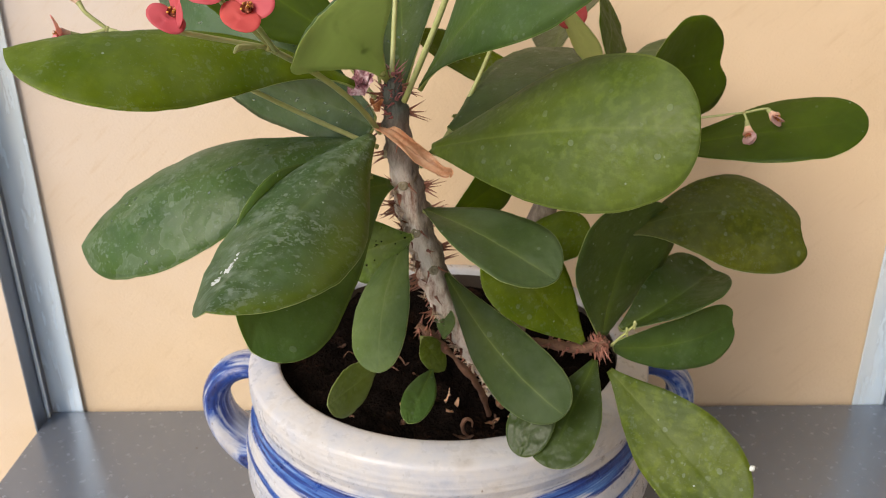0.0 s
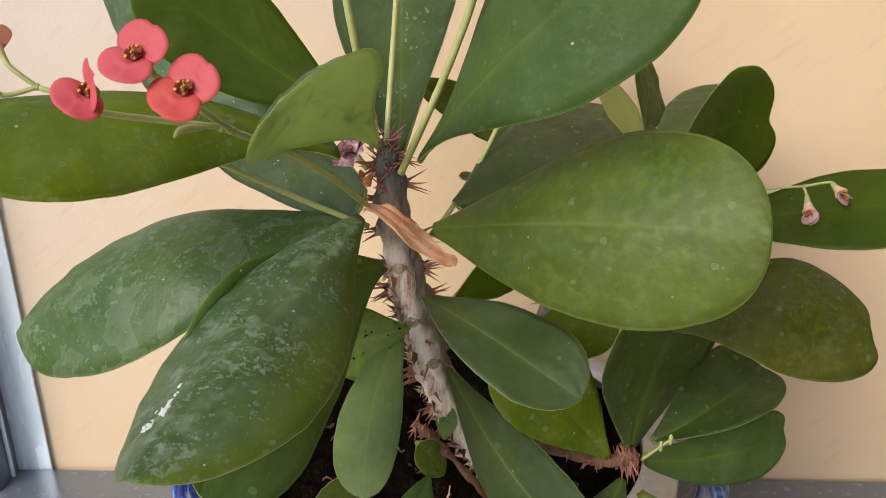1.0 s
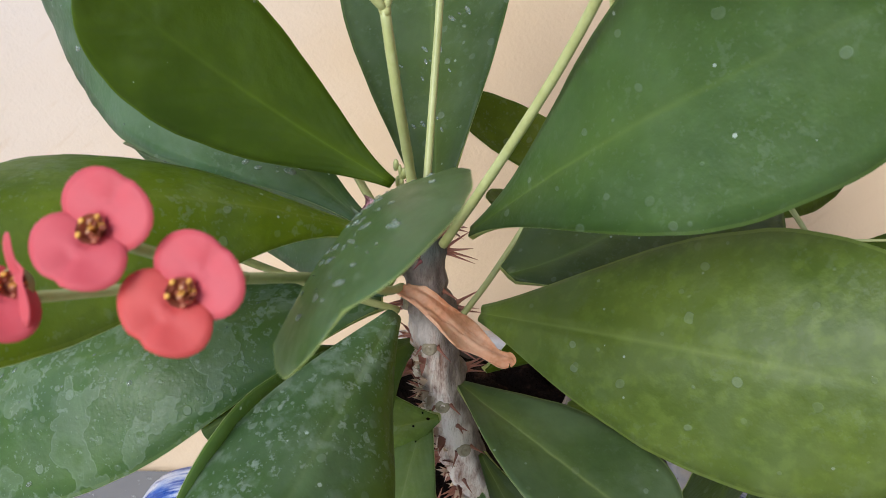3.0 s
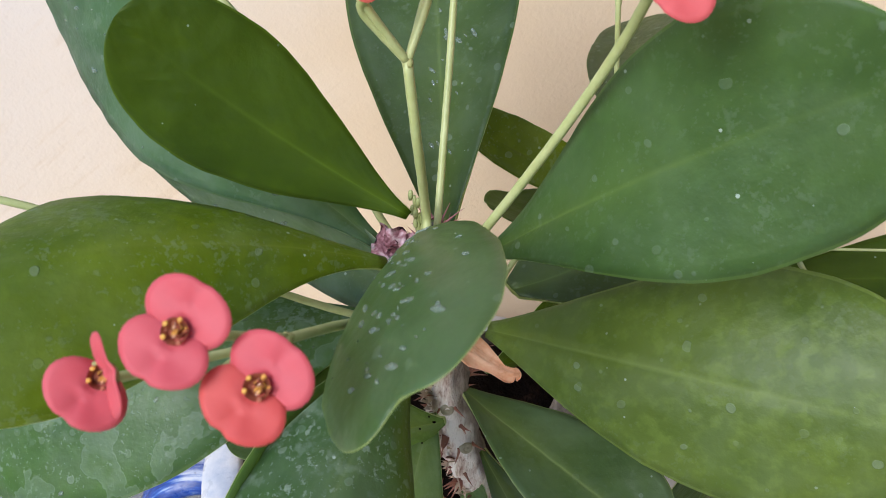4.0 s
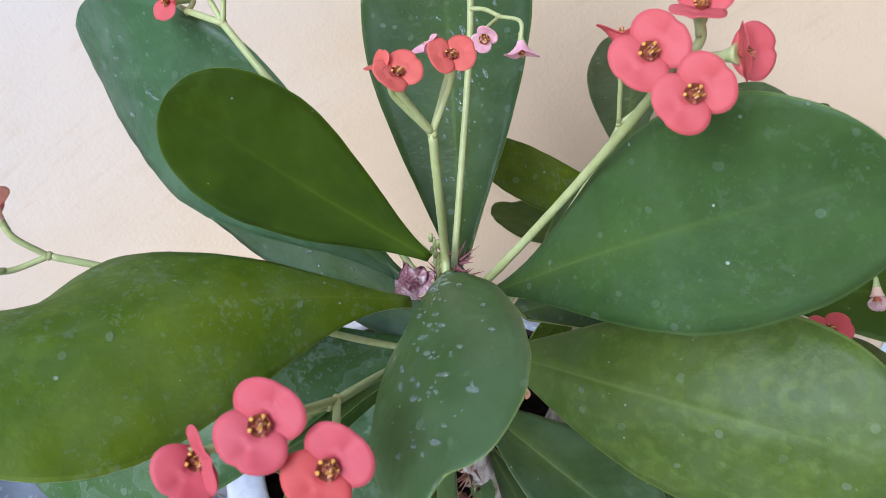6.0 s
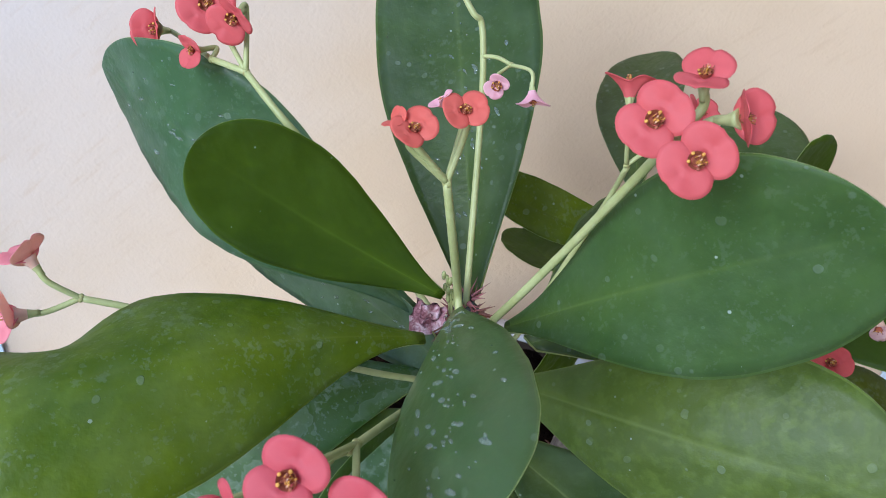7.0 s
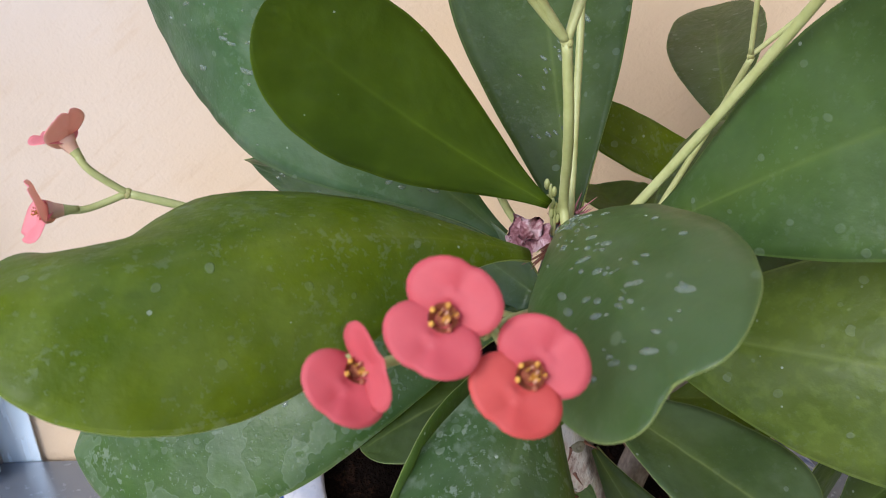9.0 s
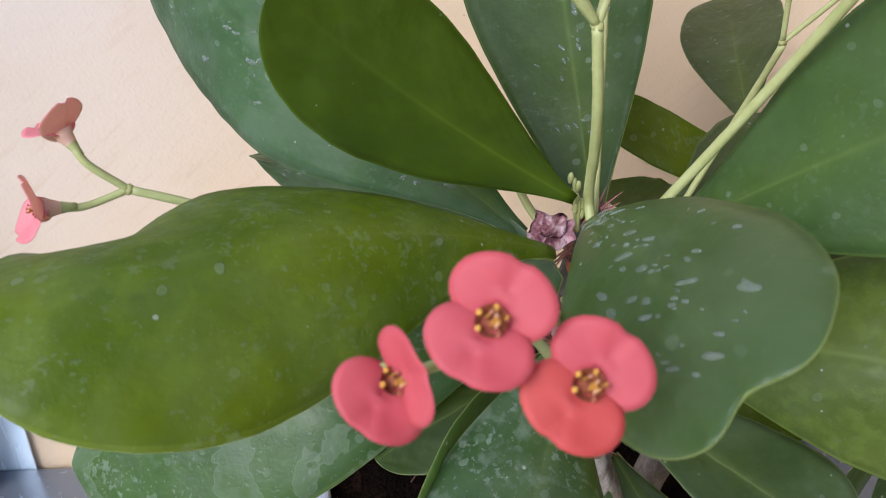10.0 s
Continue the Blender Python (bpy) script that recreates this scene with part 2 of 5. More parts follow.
def bark_material():
    """Grey corky bark with a pale ragged flaking side low down, dark green on the young tip."""
    m, t, s = material("bark")
    v = coords(t, (1, 1, 0.4))
    a, f = noise_tex(t, v, 95.0, 6.0, 0.65), noise_tex(t, v, 420.0, 4.0)
    crack = noise_tex(t, coords(t, (1, 1, 0.18)), 330.0, 4.0, 0.7)
    xyz = t.nodes.new("ShaderNodeSeparateXYZ")
    t.links.new(coords(t), xyz.inputs["Vector"])
    z = maths(t, "ADD", xyz.outputs["Z"], maths(t, "MULTIPLY", maths(t, "SUBTRACT", a, 0.5), 0.04))
    # which side of the leaning axis: x + 0.45 z, wavering
    side = maths(t, "ADD", maths(t, "MULTIPLY_ADD", xyz.outputs["Z"], 0.36, xyz.outputs["X"]), maths(t, "MULTIPLY", maths(t, "SUBTRACT", noise_tex(t, v, 60.0, 3.0), 0.5), 0.016))
    worn = ramp(t, maths(t, "MULTIPLY_ADD", maths(t, "SUBTRACT", side, maths(t, "MULTIPLY_ADD", maths(t, "MAXIMUM", maths(t, "SUBTRACT", xyz.outputs["Z"], 0.315), 0.0), 0.11, 0.1085)), 40.0, 0.5), [(0.42, (1, 1, 1)), (0.58, (0, 0, 0))])
    k1 = node(t, "ShaderNodeMapRange", From_Min=0.392, From_Max=0.370)
    t.links.new(z, k1.inputs["Value"])
    flaky = ramp(t, mix(t, 0.5, a, crack), [(0.36, (0.38, 0.22, 0.17)), (0.43, (0.74, 0.60, 0.54)), (0.50, (0.93, 0.85, 0.80))])
    grey = ramp(t, mix(t, 0.35, a, f), [(0.34, (0.105, 0.080, 0.070)), (0.5, (0.235, 0.190, 0.165)), (0.64, (0.40, 0.34, 0.305))])
    green = ramp(t, a, [(0.35, (0.050, 0.066, 0.062)), (0.65, (0.13, 0.145, 0.135))])
    k2 = node(t, "ShaderNodeMapRange", From_Min=0.408, From_Max=0.422)
    t.links.new(z, k2.inputs["Value"])
    c = mix(t, k2.outputs["Result"], mix(t, mix(t, 1.0, worn, k1.outputs["Result"], "MULTIPLY"), grey, flaky), green)
    t.links.new(c, s.inputs["Base Color"])
    s.inputs["Roughness"].default_value = 0.8
    bump(t, s, mix(t, 0.5, a, crack), 1.0, 0.003)
    return m


BARK = bark_material()
FLAKE = plain("bark_flake", [(0.3, (0.60, 0.46, 0.36)), (0.7, (0.88, 0.77, 0.66))], 200.0, 0.8)
SCAR = plain("leaf_scar", [(0.3, (0.30, 0.25, 0.17)), (0.7, (0.52, 0.46, 0.34))], 300.0, 0.7)
TWIG = plain("brown_twig", [(0.3, (0.10, 0.045, 0.028)), (0.7, (0.27, 0.14, 0.09))], 140.0, 0.75, 0.8, 0.0015)
THORN = plain("thorn", [(0.3, (0.22, 0.075, 0.055)), (0.7, (0.46, 0.21, 0.150))], 260.0, 0.5)
TIP_THORN = plain("young_thorn", [(0.3, (0.20, 0.045, 0.055)), (0.7, (0.52, 0.22, 0.22))], 300.0, 0.5)
STALK = plain("stalk_green", [(0.3, (0.33, 0.36, 0.12)), (0.7, (0.47, 0.50, 0.23))], 60.0, 0.45, 0.2, 0.0004)

KNOT = plain("stalk_knot", [(0.35, (0.24, 0.17, 0.06)), (0.55, (0.40, 0.42, 0.16))], 420.0, 0.5, 0.4, 0.0005)


def petal(name, lo, hi):
    """Thin matt bract that lets light through."""
    m = plain(name, [(0.3, lo), (0.7, hi)], 60.0, 0.5, 0.10, 0.0003, spec=0.3)
    t = m.node_tree
    s = t.nodes["Principled BSDF"]
    tr = t.nodes.new("ShaderNodeBsdfTranslucent")
    tr.inputs["Color"].default_value = (*hi, 1)
    ms = t.nodes.new("ShaderNodeMixShader")
    ms.inputs["Fac"].default_value = 0.40
    t.links.new(s.outputs["BSDF"], ms.inputs[1])
    t.links.new(tr.outputs["BSDF"], ms.inputs[2])
    t.links.new(ms.outputs["Shader"], t.nodes["Material Output"].inputs["Surface"])
    return m


BRACT = petal("bract_coral", (0.68, 0.125, 0.128), (0.78, 0.180, 0.184))
BRACT_ROSE = petal("bract_rose", (0.66, 0.110, 0.138), (0.76, 0.170, 0.195))
BRACT_RED = petal("bract_scarlet", (0.66, 0.095, 0.090), (0.76, 0.155, 0.140))
BRACT_OLD = petal("bract_orange", (0.95, 0.58, 0.43), (0.98, 0.74, 0.60))
BRACT_PINK = petal("bract_pink", (0.82, 0.25, 0.30), (0.92, 0.40, 0.44))
BRACT_DRY = petal("bract_withered", (0.60, 0.36, 0.35), (0.80, 0.57, 0.55))
BRACT_PALE = petal("bract_faded", (0.84, 0.42, 0.50), (0.92, 0.62, 0.67))
BRACT_SALMON = petal("bract_salmon", (0.72, 0.145, 0.11), (0.82, 0.215, 0.165))
DRY_PETAL = plain("dry_petal", [(0.38, (0.24, 0.075, 0.10)), (0.5, (0.55, 0.28, 0.33)), (0.6, (0.88, 0.70, 0.76))], 110.0, 0.75, 0.7, 0.001)
STAMEN = plain("stamen_gold", [(0.3, (0.50, 0.20, 0.02)), (0.7, (0.78, 0.46, 0.08))], 700.0, 0.5)
POLLEN = plain("pollen_tip", [(0.3, (0.62, 0.30, 0.20)), (0.7, (0.80, 0.52, 0.36))], 500.0, 0.6)
LIME = plain("lime_crust", [(0.35, (0.55, 0.60, 0.57)), (0.65, (0.85, 0.87, 0.86))], 500.0, 0.7, 0.6, 0.0006)
CUP = plain("flower_cup", [(0.3, (0.24, 0.060, 0.030)), (0.7, (0.42, 0.12, 0.055))], 400.0, 0.6)
DRY_LEAF = plain("dry_leaf", [(0.30, (0.62, 0.30, 0.15)), (0.46, (0.86, 0.50, 0.30)), (0.64, (0.95, 0.66, 0.46))], 80.0, 0.42, 0.25, 0.0008)
RUST = plain("rust_brown_leaf", [(0.35, (0.34, 0.10, 0.04)), (0.65, (0.66, 0.30, 0.15))], 140.0, 0.55, 0.5, 0.001)
SOIL = plain("soil", [(0.35, (0.003, 0.0024, 0.002)), (0.55, (0.008, 0.0055, 0.0045)), (0.72, (0.045, 0.024, 0.016))], 55.0, 0.98, 1.0, 0.006, spec=0.02)


def wall_material():
    """Warm cream plaster with slanting trowel scratches."""
    m, t, s = material("cream_plaster")
    c0 = t.nodes.new("ShaderNodeTexCoord")
    turn = t.nodes.new("ShaderNodeMapping")
    turn.inputs["Rotation"].default_value = (0, radians(42), 0)
    t.links.new(c0.outputs["Object"], turn.inputs["Vector"])
    mp = t.nodes.new("ShaderNodeMapping")
    mp.inputs["Scale"].default_value = (0.14, 1, 1)
    t.links.new(turn.outputs["Vector"], mp.inputs["Vector"])
    v = mp.outputs["Vector"]
    o = c0.outputs["Object"]
    streak = noise_tex(t, v, 150.0, 5.0, 0.6)
    ridge = noise_tex(t, v, 55.0, 6.0, 0.68)
    lump = noise_tex(t, o, 38.0, 4.0, 0.6)
    patch = noise_tex(t, o, 6.0, 3.0)
    zone = ramp(t, noise_tex(t, o, 9.0, 2.0), [(0.42, (0.15, 0.15, 0.15)), (0.62, (1, 1, 1))])
    grain = noise_tex(t, o, 420.0, 4.0)
    c = ramp(t, patch, [(0.3, (0.68, 0.52, 0.35)), (0.7, (0.76, 0.59, 0.41))])
    # cool skylight painted into the plaster colour, stronger to the left and higher up
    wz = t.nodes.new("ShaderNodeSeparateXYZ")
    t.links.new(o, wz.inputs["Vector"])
    skylight_tint = node(t, "ShaderNodeMapRange", From_Min=0.30, From_Max=0.75)
    t.links.new(maths(t, "ADD", maths(t, "MULTIPLY_ADD", wz.outputs["X"], -0.80, maths(t, "MULTIPLY", wz.outputs["Z"], 0.75)), maths(t, "MULTIPLY", maths(t, "SUBTRACT", patch, 0.5), 0.25)), skylight_tint.inputs["Value"])
    c = mix(t, maths(t, "MULTIPLY", skylight_tint.outputs["Result"], 0.85), c, (0.63, 0.61, 0.63))
    c = mix(t, mix(t, 1.0, ramp(t, streak, [(0.32, (0.22, 0.22, 0.22)), (0.44, (0, 0, 0))]), zone, "MULTIPLY"), c, (0.55, 0.38, 0.22))
    speck = ramp(t, noise_tex(t, o, 170.0, 1.0), [(0.165, (1, 1, 1)), (0.19, (0, 0, 0))])
    c = mix(t, mix(t, 1.0, speck, (0.5, 0.5, 0.5), "MULTIPLY"), c, (0.25, 0.17, 0.10))
    t.links.new(c, s.inputs["Base Color"])
    s.inputs["Roughness"].default_value = 0.9
    s.inputs["Specular IOR Level"].default_value = 0.2
    h = mix(t, 0.30, mix(t, 0.22, mix(t, 1.0, mix(t, 0.6, streak, ridge), zone, "MULTIPLY"), lump), grain)
    bump(t, s, h, 0.42, 0.0034)
    return m


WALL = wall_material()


def steel_material(name, lo, hi, rough, stretch, metal, grain=0.06):
    m, t, s = material(name)
    v = coords(t, stretch)
    a = noise_tex(t, v, 40.0, 4.0)
    b = noise_tex(t, v, 120.0, 3.0)
    vor = node(t, "ShaderNodeTexVoronoi", Scale=160.0)
    t.links.new(v, vor.inputs["Vector"])
    c = ramp(t, mix(t, grain, a, vor.outputs["Color"]), [(0.25, lo), (0.75, hi)])
    speck = ramp(t, noise_tex(t, coords(t), 120.0, 1.0), [(0.165, (1, 1, 1)), (0.185, (0, 0, 0))])
    c = mix(t, speck, c, (0.06, 0.05, 0.045))
    t.links.new(c, s.inputs["Base Color"])
    s.inputs["Metallic"].default_value = metal
    t.links.new(ramp(t, b, [(0.3, (rough,) * 3), (0.7, (rough + 0.8 * grain,) * 3)]), s.inputs["Roughness"])
    bump(t, s, a, 0.8 * grain, 0.0004)
    return m


# one upright steel twice: dark with shade, pale blue with sky glare, both as colour
STEEL_SHADED = steel_material("shaded_steel", (0.15, 0.18, 0.23), (0.26, 0.30, 0.36), 0.30, (1, 1, 0.2), 0.6)
STEEL_SKYLIT = steel_material("skylit_steel", (0.66, 0.82, 0.96), (0.82, 0.92, 0.99), 0.24, (1, 1, 0.15), 0.22)
SHELF = steel_material("shelf_steel", (0.215, 0.242, 0.290), (0.235, 0.264, 0.312), 0.26, (1, 1, 1), 0.5, 0.02)
# dark tan, so that the added side wall throws little light back
TAN = plain("unseen_wall_tan", [(0.3, (0.22, 0.165, 0.11)), (0.7, (0.30, 0.23, 0.16))], 20.0, 0.9)
# paleness chosen to throw light up onto stem, leaves and uprights
FLOOR = plain("bounce_floor", [(0.3, (0.52, 0.51, 0.50)), (0.7, (0.62, 0.61, 0.60))], 3.0, 0.6)


def glaze_material(name, bands):
    """Grey-white salt glaze with brushed cobalt. bands: heights (centre, half width) of the painted rings; none: a looped handle, painted along its outside."""
    m, t, s = material(name)
    c0 = t.nodes.new("ShaderNodeTexCoord")
    o = c0.outputs["Object"]
    xyz = t.nodes.new("ShaderNodeSeparateXYZ")
    t.links.new(o, xyz.inputs["Vector"])
    mp = t.nodes.new("ShaderNodeMapping")
    mp.inputs["Scale"].default_value = (0.5, 0.5, 14) if bands else (0.7, 9.0, 0.7)
    t.links.new(o, mp.inputs["Vector"])
    streak = noise_tex(t, mp.outputs["Vector"], 26.0, 5.0, 0.65)
    soft = noise_tex(t, o, 26.0, 5.0, 0.6)
    base = ramp(t, soft, [(0.34, (0.36, 0.40, 0.50)), (0.45, (0.49, 0.505, 0.56)), (0.58, (0.56, 0.55, 0.56)), (0.72, (0.47, 0.44, 0.42))])
    base = mix(t, mix(t, 1.0, ramp(t, streak, [(0.36, (1, 1, 1)), (0.50, (0, 0, 0))]), (0.16, 0.16, 0.16), "MULTIPLY"), base, (0.34, 0.36, 0.42))
    blue = ramp(t, streak, [(0.34, (0.004, 0.014, 0.10)), (0.46, (0.012, 0.050, 0.26)), (0.58, (0.06, 0.17, 0.46)), (0.70, (0.26, 0.38, 0.60))])
    if bands:
        mask = None
        z = maths(t, "ADD", xyz.outputs["Z"], maths(t, "MULTIPLY", maths(t, "SUBTRACT", noise_tex(t, o, 14.0, 2.0), 0.5), 0.010))
        for mid, half in bands:
            d = maths(t, "DIVIDE", maths(t, "ABSOLUTE", maths(t, "SUBTRACT", z, mid)), half)
            d = maths(t, "ADD", d, maths(t, "MULTIPLY", maths(t, "SUBTRACT", streak, 0.5), 2.2))
            one = ramp(t, d, [(0.60, (1, 1, 1)), (0.95, (0, 0, 0))])
            mask = one if mask is None else mix(t, 1.0, mask, one, "LIGHTEN")
    else:
        out = maths(t, "SQRT", maths(t, "ADD", maths(t, "POWER", maths(t, "SUBTRACT", maths(t, "ABSOLUTE", xyz.outputs["X"]), 0.155), 2.0), maths(t, "POWER", maths(t, "SUBTRACT", xyz.outputs["Z"], 0.140), 2.0)))
        outer = ramp(t, maths(t, "ADD", out, maths(t, "MULTIPLY", maths(t, "SUBTRACT", soft, 0.5), 0.012)), [(0.023, (0.05, 0.05, 0.05)), (0.029, (1, 1, 1))])
        mask = mix(t, 1.0, outer, ramp(t, mix(t, 0.35, streak, soft), [(0.48, (1, 1, 1)), (0.59, (0.15, 0.15, 0.15))]), "MULTIPLY")
    c = mix(t, mask, base, blue)
    dots = ramp(t, noise_tex(t, o, 180.0, 1.0), [(0.20, (1, 1, 1)), (0.24, (0, 0, 0))])
    c = mix(t, mix(t, 1.0, dots, (0.7, 0.7, 0.7), "MULTIPLY"), c, (0.14, 0.10, 0.07))
    t.links.new(c, s.inputs["Base Color"])
    rough = noise_tex(t, o, 120.0, 4.0)
    t.links.new(ramp(t, rough, [(0.35, (0.24, 0.24, 0.24)), (0.7, (0.52, 0.52, 0.52))]), s.inputs["Roughness"])
    s.inputs["Specular IOR Level"].default_value = 0.5
    rings = node(t, "ShaderNodeTexWave", Scale=60.0, Distortion=1.5, Detail=2.0)
    rings.bands_direction = "Z" if bands else "Y"
    t.links.new(o, rings.inputs["Vector"])
    bump(t, s, mix(t, 0.12, mix(t, 0.3, rough, streak), rings.outputs["Color"]), 0.75, 0.0016)
    return m


GLAZE = glaze_material("salt_glaze", [(0.1560, 0.0085), (0.1350, 0.0032), (0.060, 0.016)])
COBALT = glaze_material("cobalt_glaze", [])
INSIDE = plain("brown_glaze", [(0.3, (0.025, 0.017, 0.012)), (0.7, (0.06, 0.040, 0.028))], 60.0, 0.5)


# ---- mesh helpers ----
def part(name, bm, mats, parent=None, label="", smooth=True):
    """Links a bmesh as one mesh object under a thing or a part."""
    bmesh.ops.recalc_face_normals(bm, faces=bm.faces)
    me = bpy.data.meshes.new(name)
    bm.to_mesh(me)
    bm.free()
    for m in (mats if isinstance(mats, (list, tuple)) else [mats]):
        me.materials.append(m)
    for p in me.polygons:
        p.use_smooth = smooth
    ob = new(name, me)
    if parent:
        ob.parent = parent
    if label:
        ob["label"] = label
    return ob


def box(bm, lo, hi, bevel=0.0):
    m = Matrix.Translation([(a + b) / 2 for a, b in zip(lo, hi)]) @ Matrix.Diagonal([*(b - a for a, b in zip(lo, hi)), 1])
    r = bmesh.ops.create_cube(bm, size=1, matrix=m)
    if bevel:
        edges = list({e for v in r["verts"] for e in v.link_edges})
        bmesh.ops.bevel(bm, geom=edges, offset=bevel, segments=2, affect="EDGES", profile=0.5)


def smooth_line(points, steps=8):
    """A rounded line through the points."""
    p = [Vector(q) for q in points]
    p = [p[0] * 2 - p[1], *p, p[-1] * 2 - p[-2]]
    out = []
    for i in range(1, len(p) - 2):
        for k in range(steps):
            s = k / steps
            a, b, c, d = p[i - 1:i + 3]
            out.append(0.5 * (2 * b + (c - a) * s + (2 * a - 5 * b + 4 * c - d) * s * s + (3 * b - a - 3 * c + d) * s ** 3))
    return out + [p[-2]]


def tube(bm, points, radii, sides=10, wobble=0.0, mat=0):
    """A tapered round tube along a smooth line; radii at its ends or all along."""
    line = smooth_line(points)
    n = len(line)
    side = None
    rings = []
    for i, q in enumerate(line):
        d = (line[min(i + 1, n - 1)] - line[max(i - 1, 0)]).normalized()
        side = (side - d * side.dot(d)).normalized() if side else d.orthogonal().normalized()
        other = d.cross(side)
        s = i / (n - 1) * (len(radii) - 1)
        k = min(int(s), len(radii) - 2)
        r = radii[k] + (radii[k + 1] - radii[k]) * (s - k)
        ring = []
        for j in range(sides):
            a = 2 * math.pi * j / sides
            out = side * math.cos(a) + other * math.sin(a)
            f = 1 + wobble * noise.noise((q + out * r) * 140) + wobble * 0.6 * noise.noise((q + out * r) * 420)
            ring.append(bm.verts.new(q + out * r * f))
        rings.append(ring)
    for a, b in zip(rings, rings[1:]):
        for j in range(sides):
            bm.faces.new((a[j], a[(j + 1) % sides], b[(j + 1) % sides], b[j])).material_index = mat
    bm.faces.new(rings[0][::-1]).material_index = mat
    bm.faces.new(rings[-1]).material_index = mat
    return line


def lathe(bm, profile, center, sides=96):
    rings = []
    for r, z in profile:
        rings.append([bm.verts.new((center[0] + r * math.cos(2 * math.pi * j / sides), center[1] + r * math.sin(2 * math.pi * j / sides), center[2] + z)) for j in range(sides)])
    for a, b in zip(rings, rings[1:]):
        for j in range(sides):
            bm.faces.new((a[j], a[(j + 1) % sides], b[(j + 1) % sides], b[j]))
    bm.faces.new(rings[0])
    bm.faces.new(rings[-1])


# ---- setting ----
bm = bmesh.new()
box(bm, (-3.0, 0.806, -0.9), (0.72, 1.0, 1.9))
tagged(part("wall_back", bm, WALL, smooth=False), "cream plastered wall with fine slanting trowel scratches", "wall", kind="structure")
# added floor out of view, works as a reflector from below
bm = bmesh.new()
box(bm, (-3.0, -2.4, -1.0), (0.72, 0.806, -0.9))
tagged(part("floor", bm, FLOOR, smooth=False), "unseen floor below the shelf, made pale to bounce light up", "floor", kind="structure")

# added wall out of view: blocks skylight from the right
bm = bmesh.new()
box(bm, (0.58, -2.4, -0.9), (0.72, 0.804, 1.9))
tagged(part("wall_right", bm, TAN, smooth=False), "unseen tan side wall, added to keep light off the right", "wall", kind="structure")
# steel rack: shelf board with folded rim and two angle uprights at the wall
rack = tagged(new("steel_rack"), "galvanised steel rack standing against the plastered wall", "shelving rack")
XL, XR, YB, YF = -0.444, 0.497, 0.8, 0.33
bm = bmesh.new()
box(bm, (XL, YF, -0.0015), (XR, YB, 0.0), 0.0006)
box(bm, (XL, YF, -0.032), (XR, YF + 0.0015, -0.0016))
box(bm, (XL, YB - 0.0015, -0.032), (XR, YB, -0.0016))
box(bm, (XL, YF + 0.002, -0.032), (XL + 0.0015, YB - 0.002, -0.0016))
box(bm, (XR - 0.0015, YF + 0.002, -0.032), (XR, YB - 0.002, -0.0016))
part("shelf_board", bm, SHELF, rack, "grey steel shelf board", smooth=False)
for x, s in ((XL, 1), (XR, -1)):
    bm = bmesh.new()
    xs = sorted((x, x + s * 0.035))
    box(bm, (xs[0], YB + 0.001, -0.9), (xs[1], YB + 0.003, 1.2), 0.0006)
    post = part("upright", bm, STEEL_SKYLIT, rack, "galvanised angle upright with the sky's glare in its colour", smooth=False)
    bm = bmesh.new()
    xs = sorted((x - s * 0.0005, x - s * 0.0025))
    box(bm, (xs[0], YB - 0.036, -0.9), (xs[1], YB + 0.003, 1.2), 0.0006)
    part("flange", bm, STEEL_SHADED, post, "flange of the same steel, coloured dark as its shaded side", smooth=False)
    bm = bmesh.new()
    xs = sorted((x + s * 0.0002, x + s * 0.0035))
    box(bm, (xs[0], YB - 0.014, 0.001), (xs[1], YB - 0.011, 1.2), 0.0008)
    part("rib", bm, STEEL_SKYLIT, post, smooth=False)

# ---- pot ----
PX, PY = 0.0034, 0.5986
pot = tagged(new("plant_pot"), "grey-white glazed stoneware pot with brushed cobalt-blue rings", "plant pot")
pot.location = (PX, PY, 0)
bm = bmesh.new()
lathe(bm, [(0.02, 0.0), (0.112, 0.0), (0.121, 0.004), (0.140, 0.030), (0.160, 0.070), (0.1690, 0.105), (0.1680, 0.130), (0.1625, 0.150), (0.1580, 0.1600), (0.1570, 0.1655), (0.1578, 0.1700),
           (0.1596, 0.1735), (0.1603, 0.1768), (0.1600, 0.1790), (0.1606, 0.1812), (0.1603, 0.1835), (0.1606, 0.1862), (0.1605, 0.1890), (0.1600, 0.1910), (0.1603, 0.1932), (0.1598, 0.1958), (0.1566, 0.1985), (0.1500, 0.2008), (0.1435, 0.2025), (0.1385, 0.2028), (0.1362, 0.2014), (0.1355, 0.1975),
           (0.1355, 0.180), (0.139, 0.155), (0.142, 0.12), (0.135, 0.07), (0.10, 0.018), (0.02, 0.012)], (0, 0, 0))
for f in bm.faces:
    c = f.calc_center_median()
    f.material_index = 1 if math.hypot(c.x, c.y) < 0.1425 and 0.01 < c.z < 0.1992 else 0
part("body", bm, [GLAZE, INSIDE], pot, "grey-white glazed body with blue rings")
for s in (-1, 1):
    bm = bmesh.new()
    tube(bm, [(s * 0.148, 0, 0.178), (s * 0.166, 0, 0.181), (s * 0.184, 0, 0.173), (s * 0.194, 0, 0.154), (s * 0.191, 0, 0.130), (s * 0.177, 0, 0.109), (s * 0.156, 0, 0.096)], [0.0095, 0.0098, 0.0104, 0.0108, 0.0120, 0.0145, 0.018], 20)
    for v in bm.verts:
        v.co.y *= 1.75
    part("handle", bm, COBALT, pot, "looped handle washed with cobalt blue")

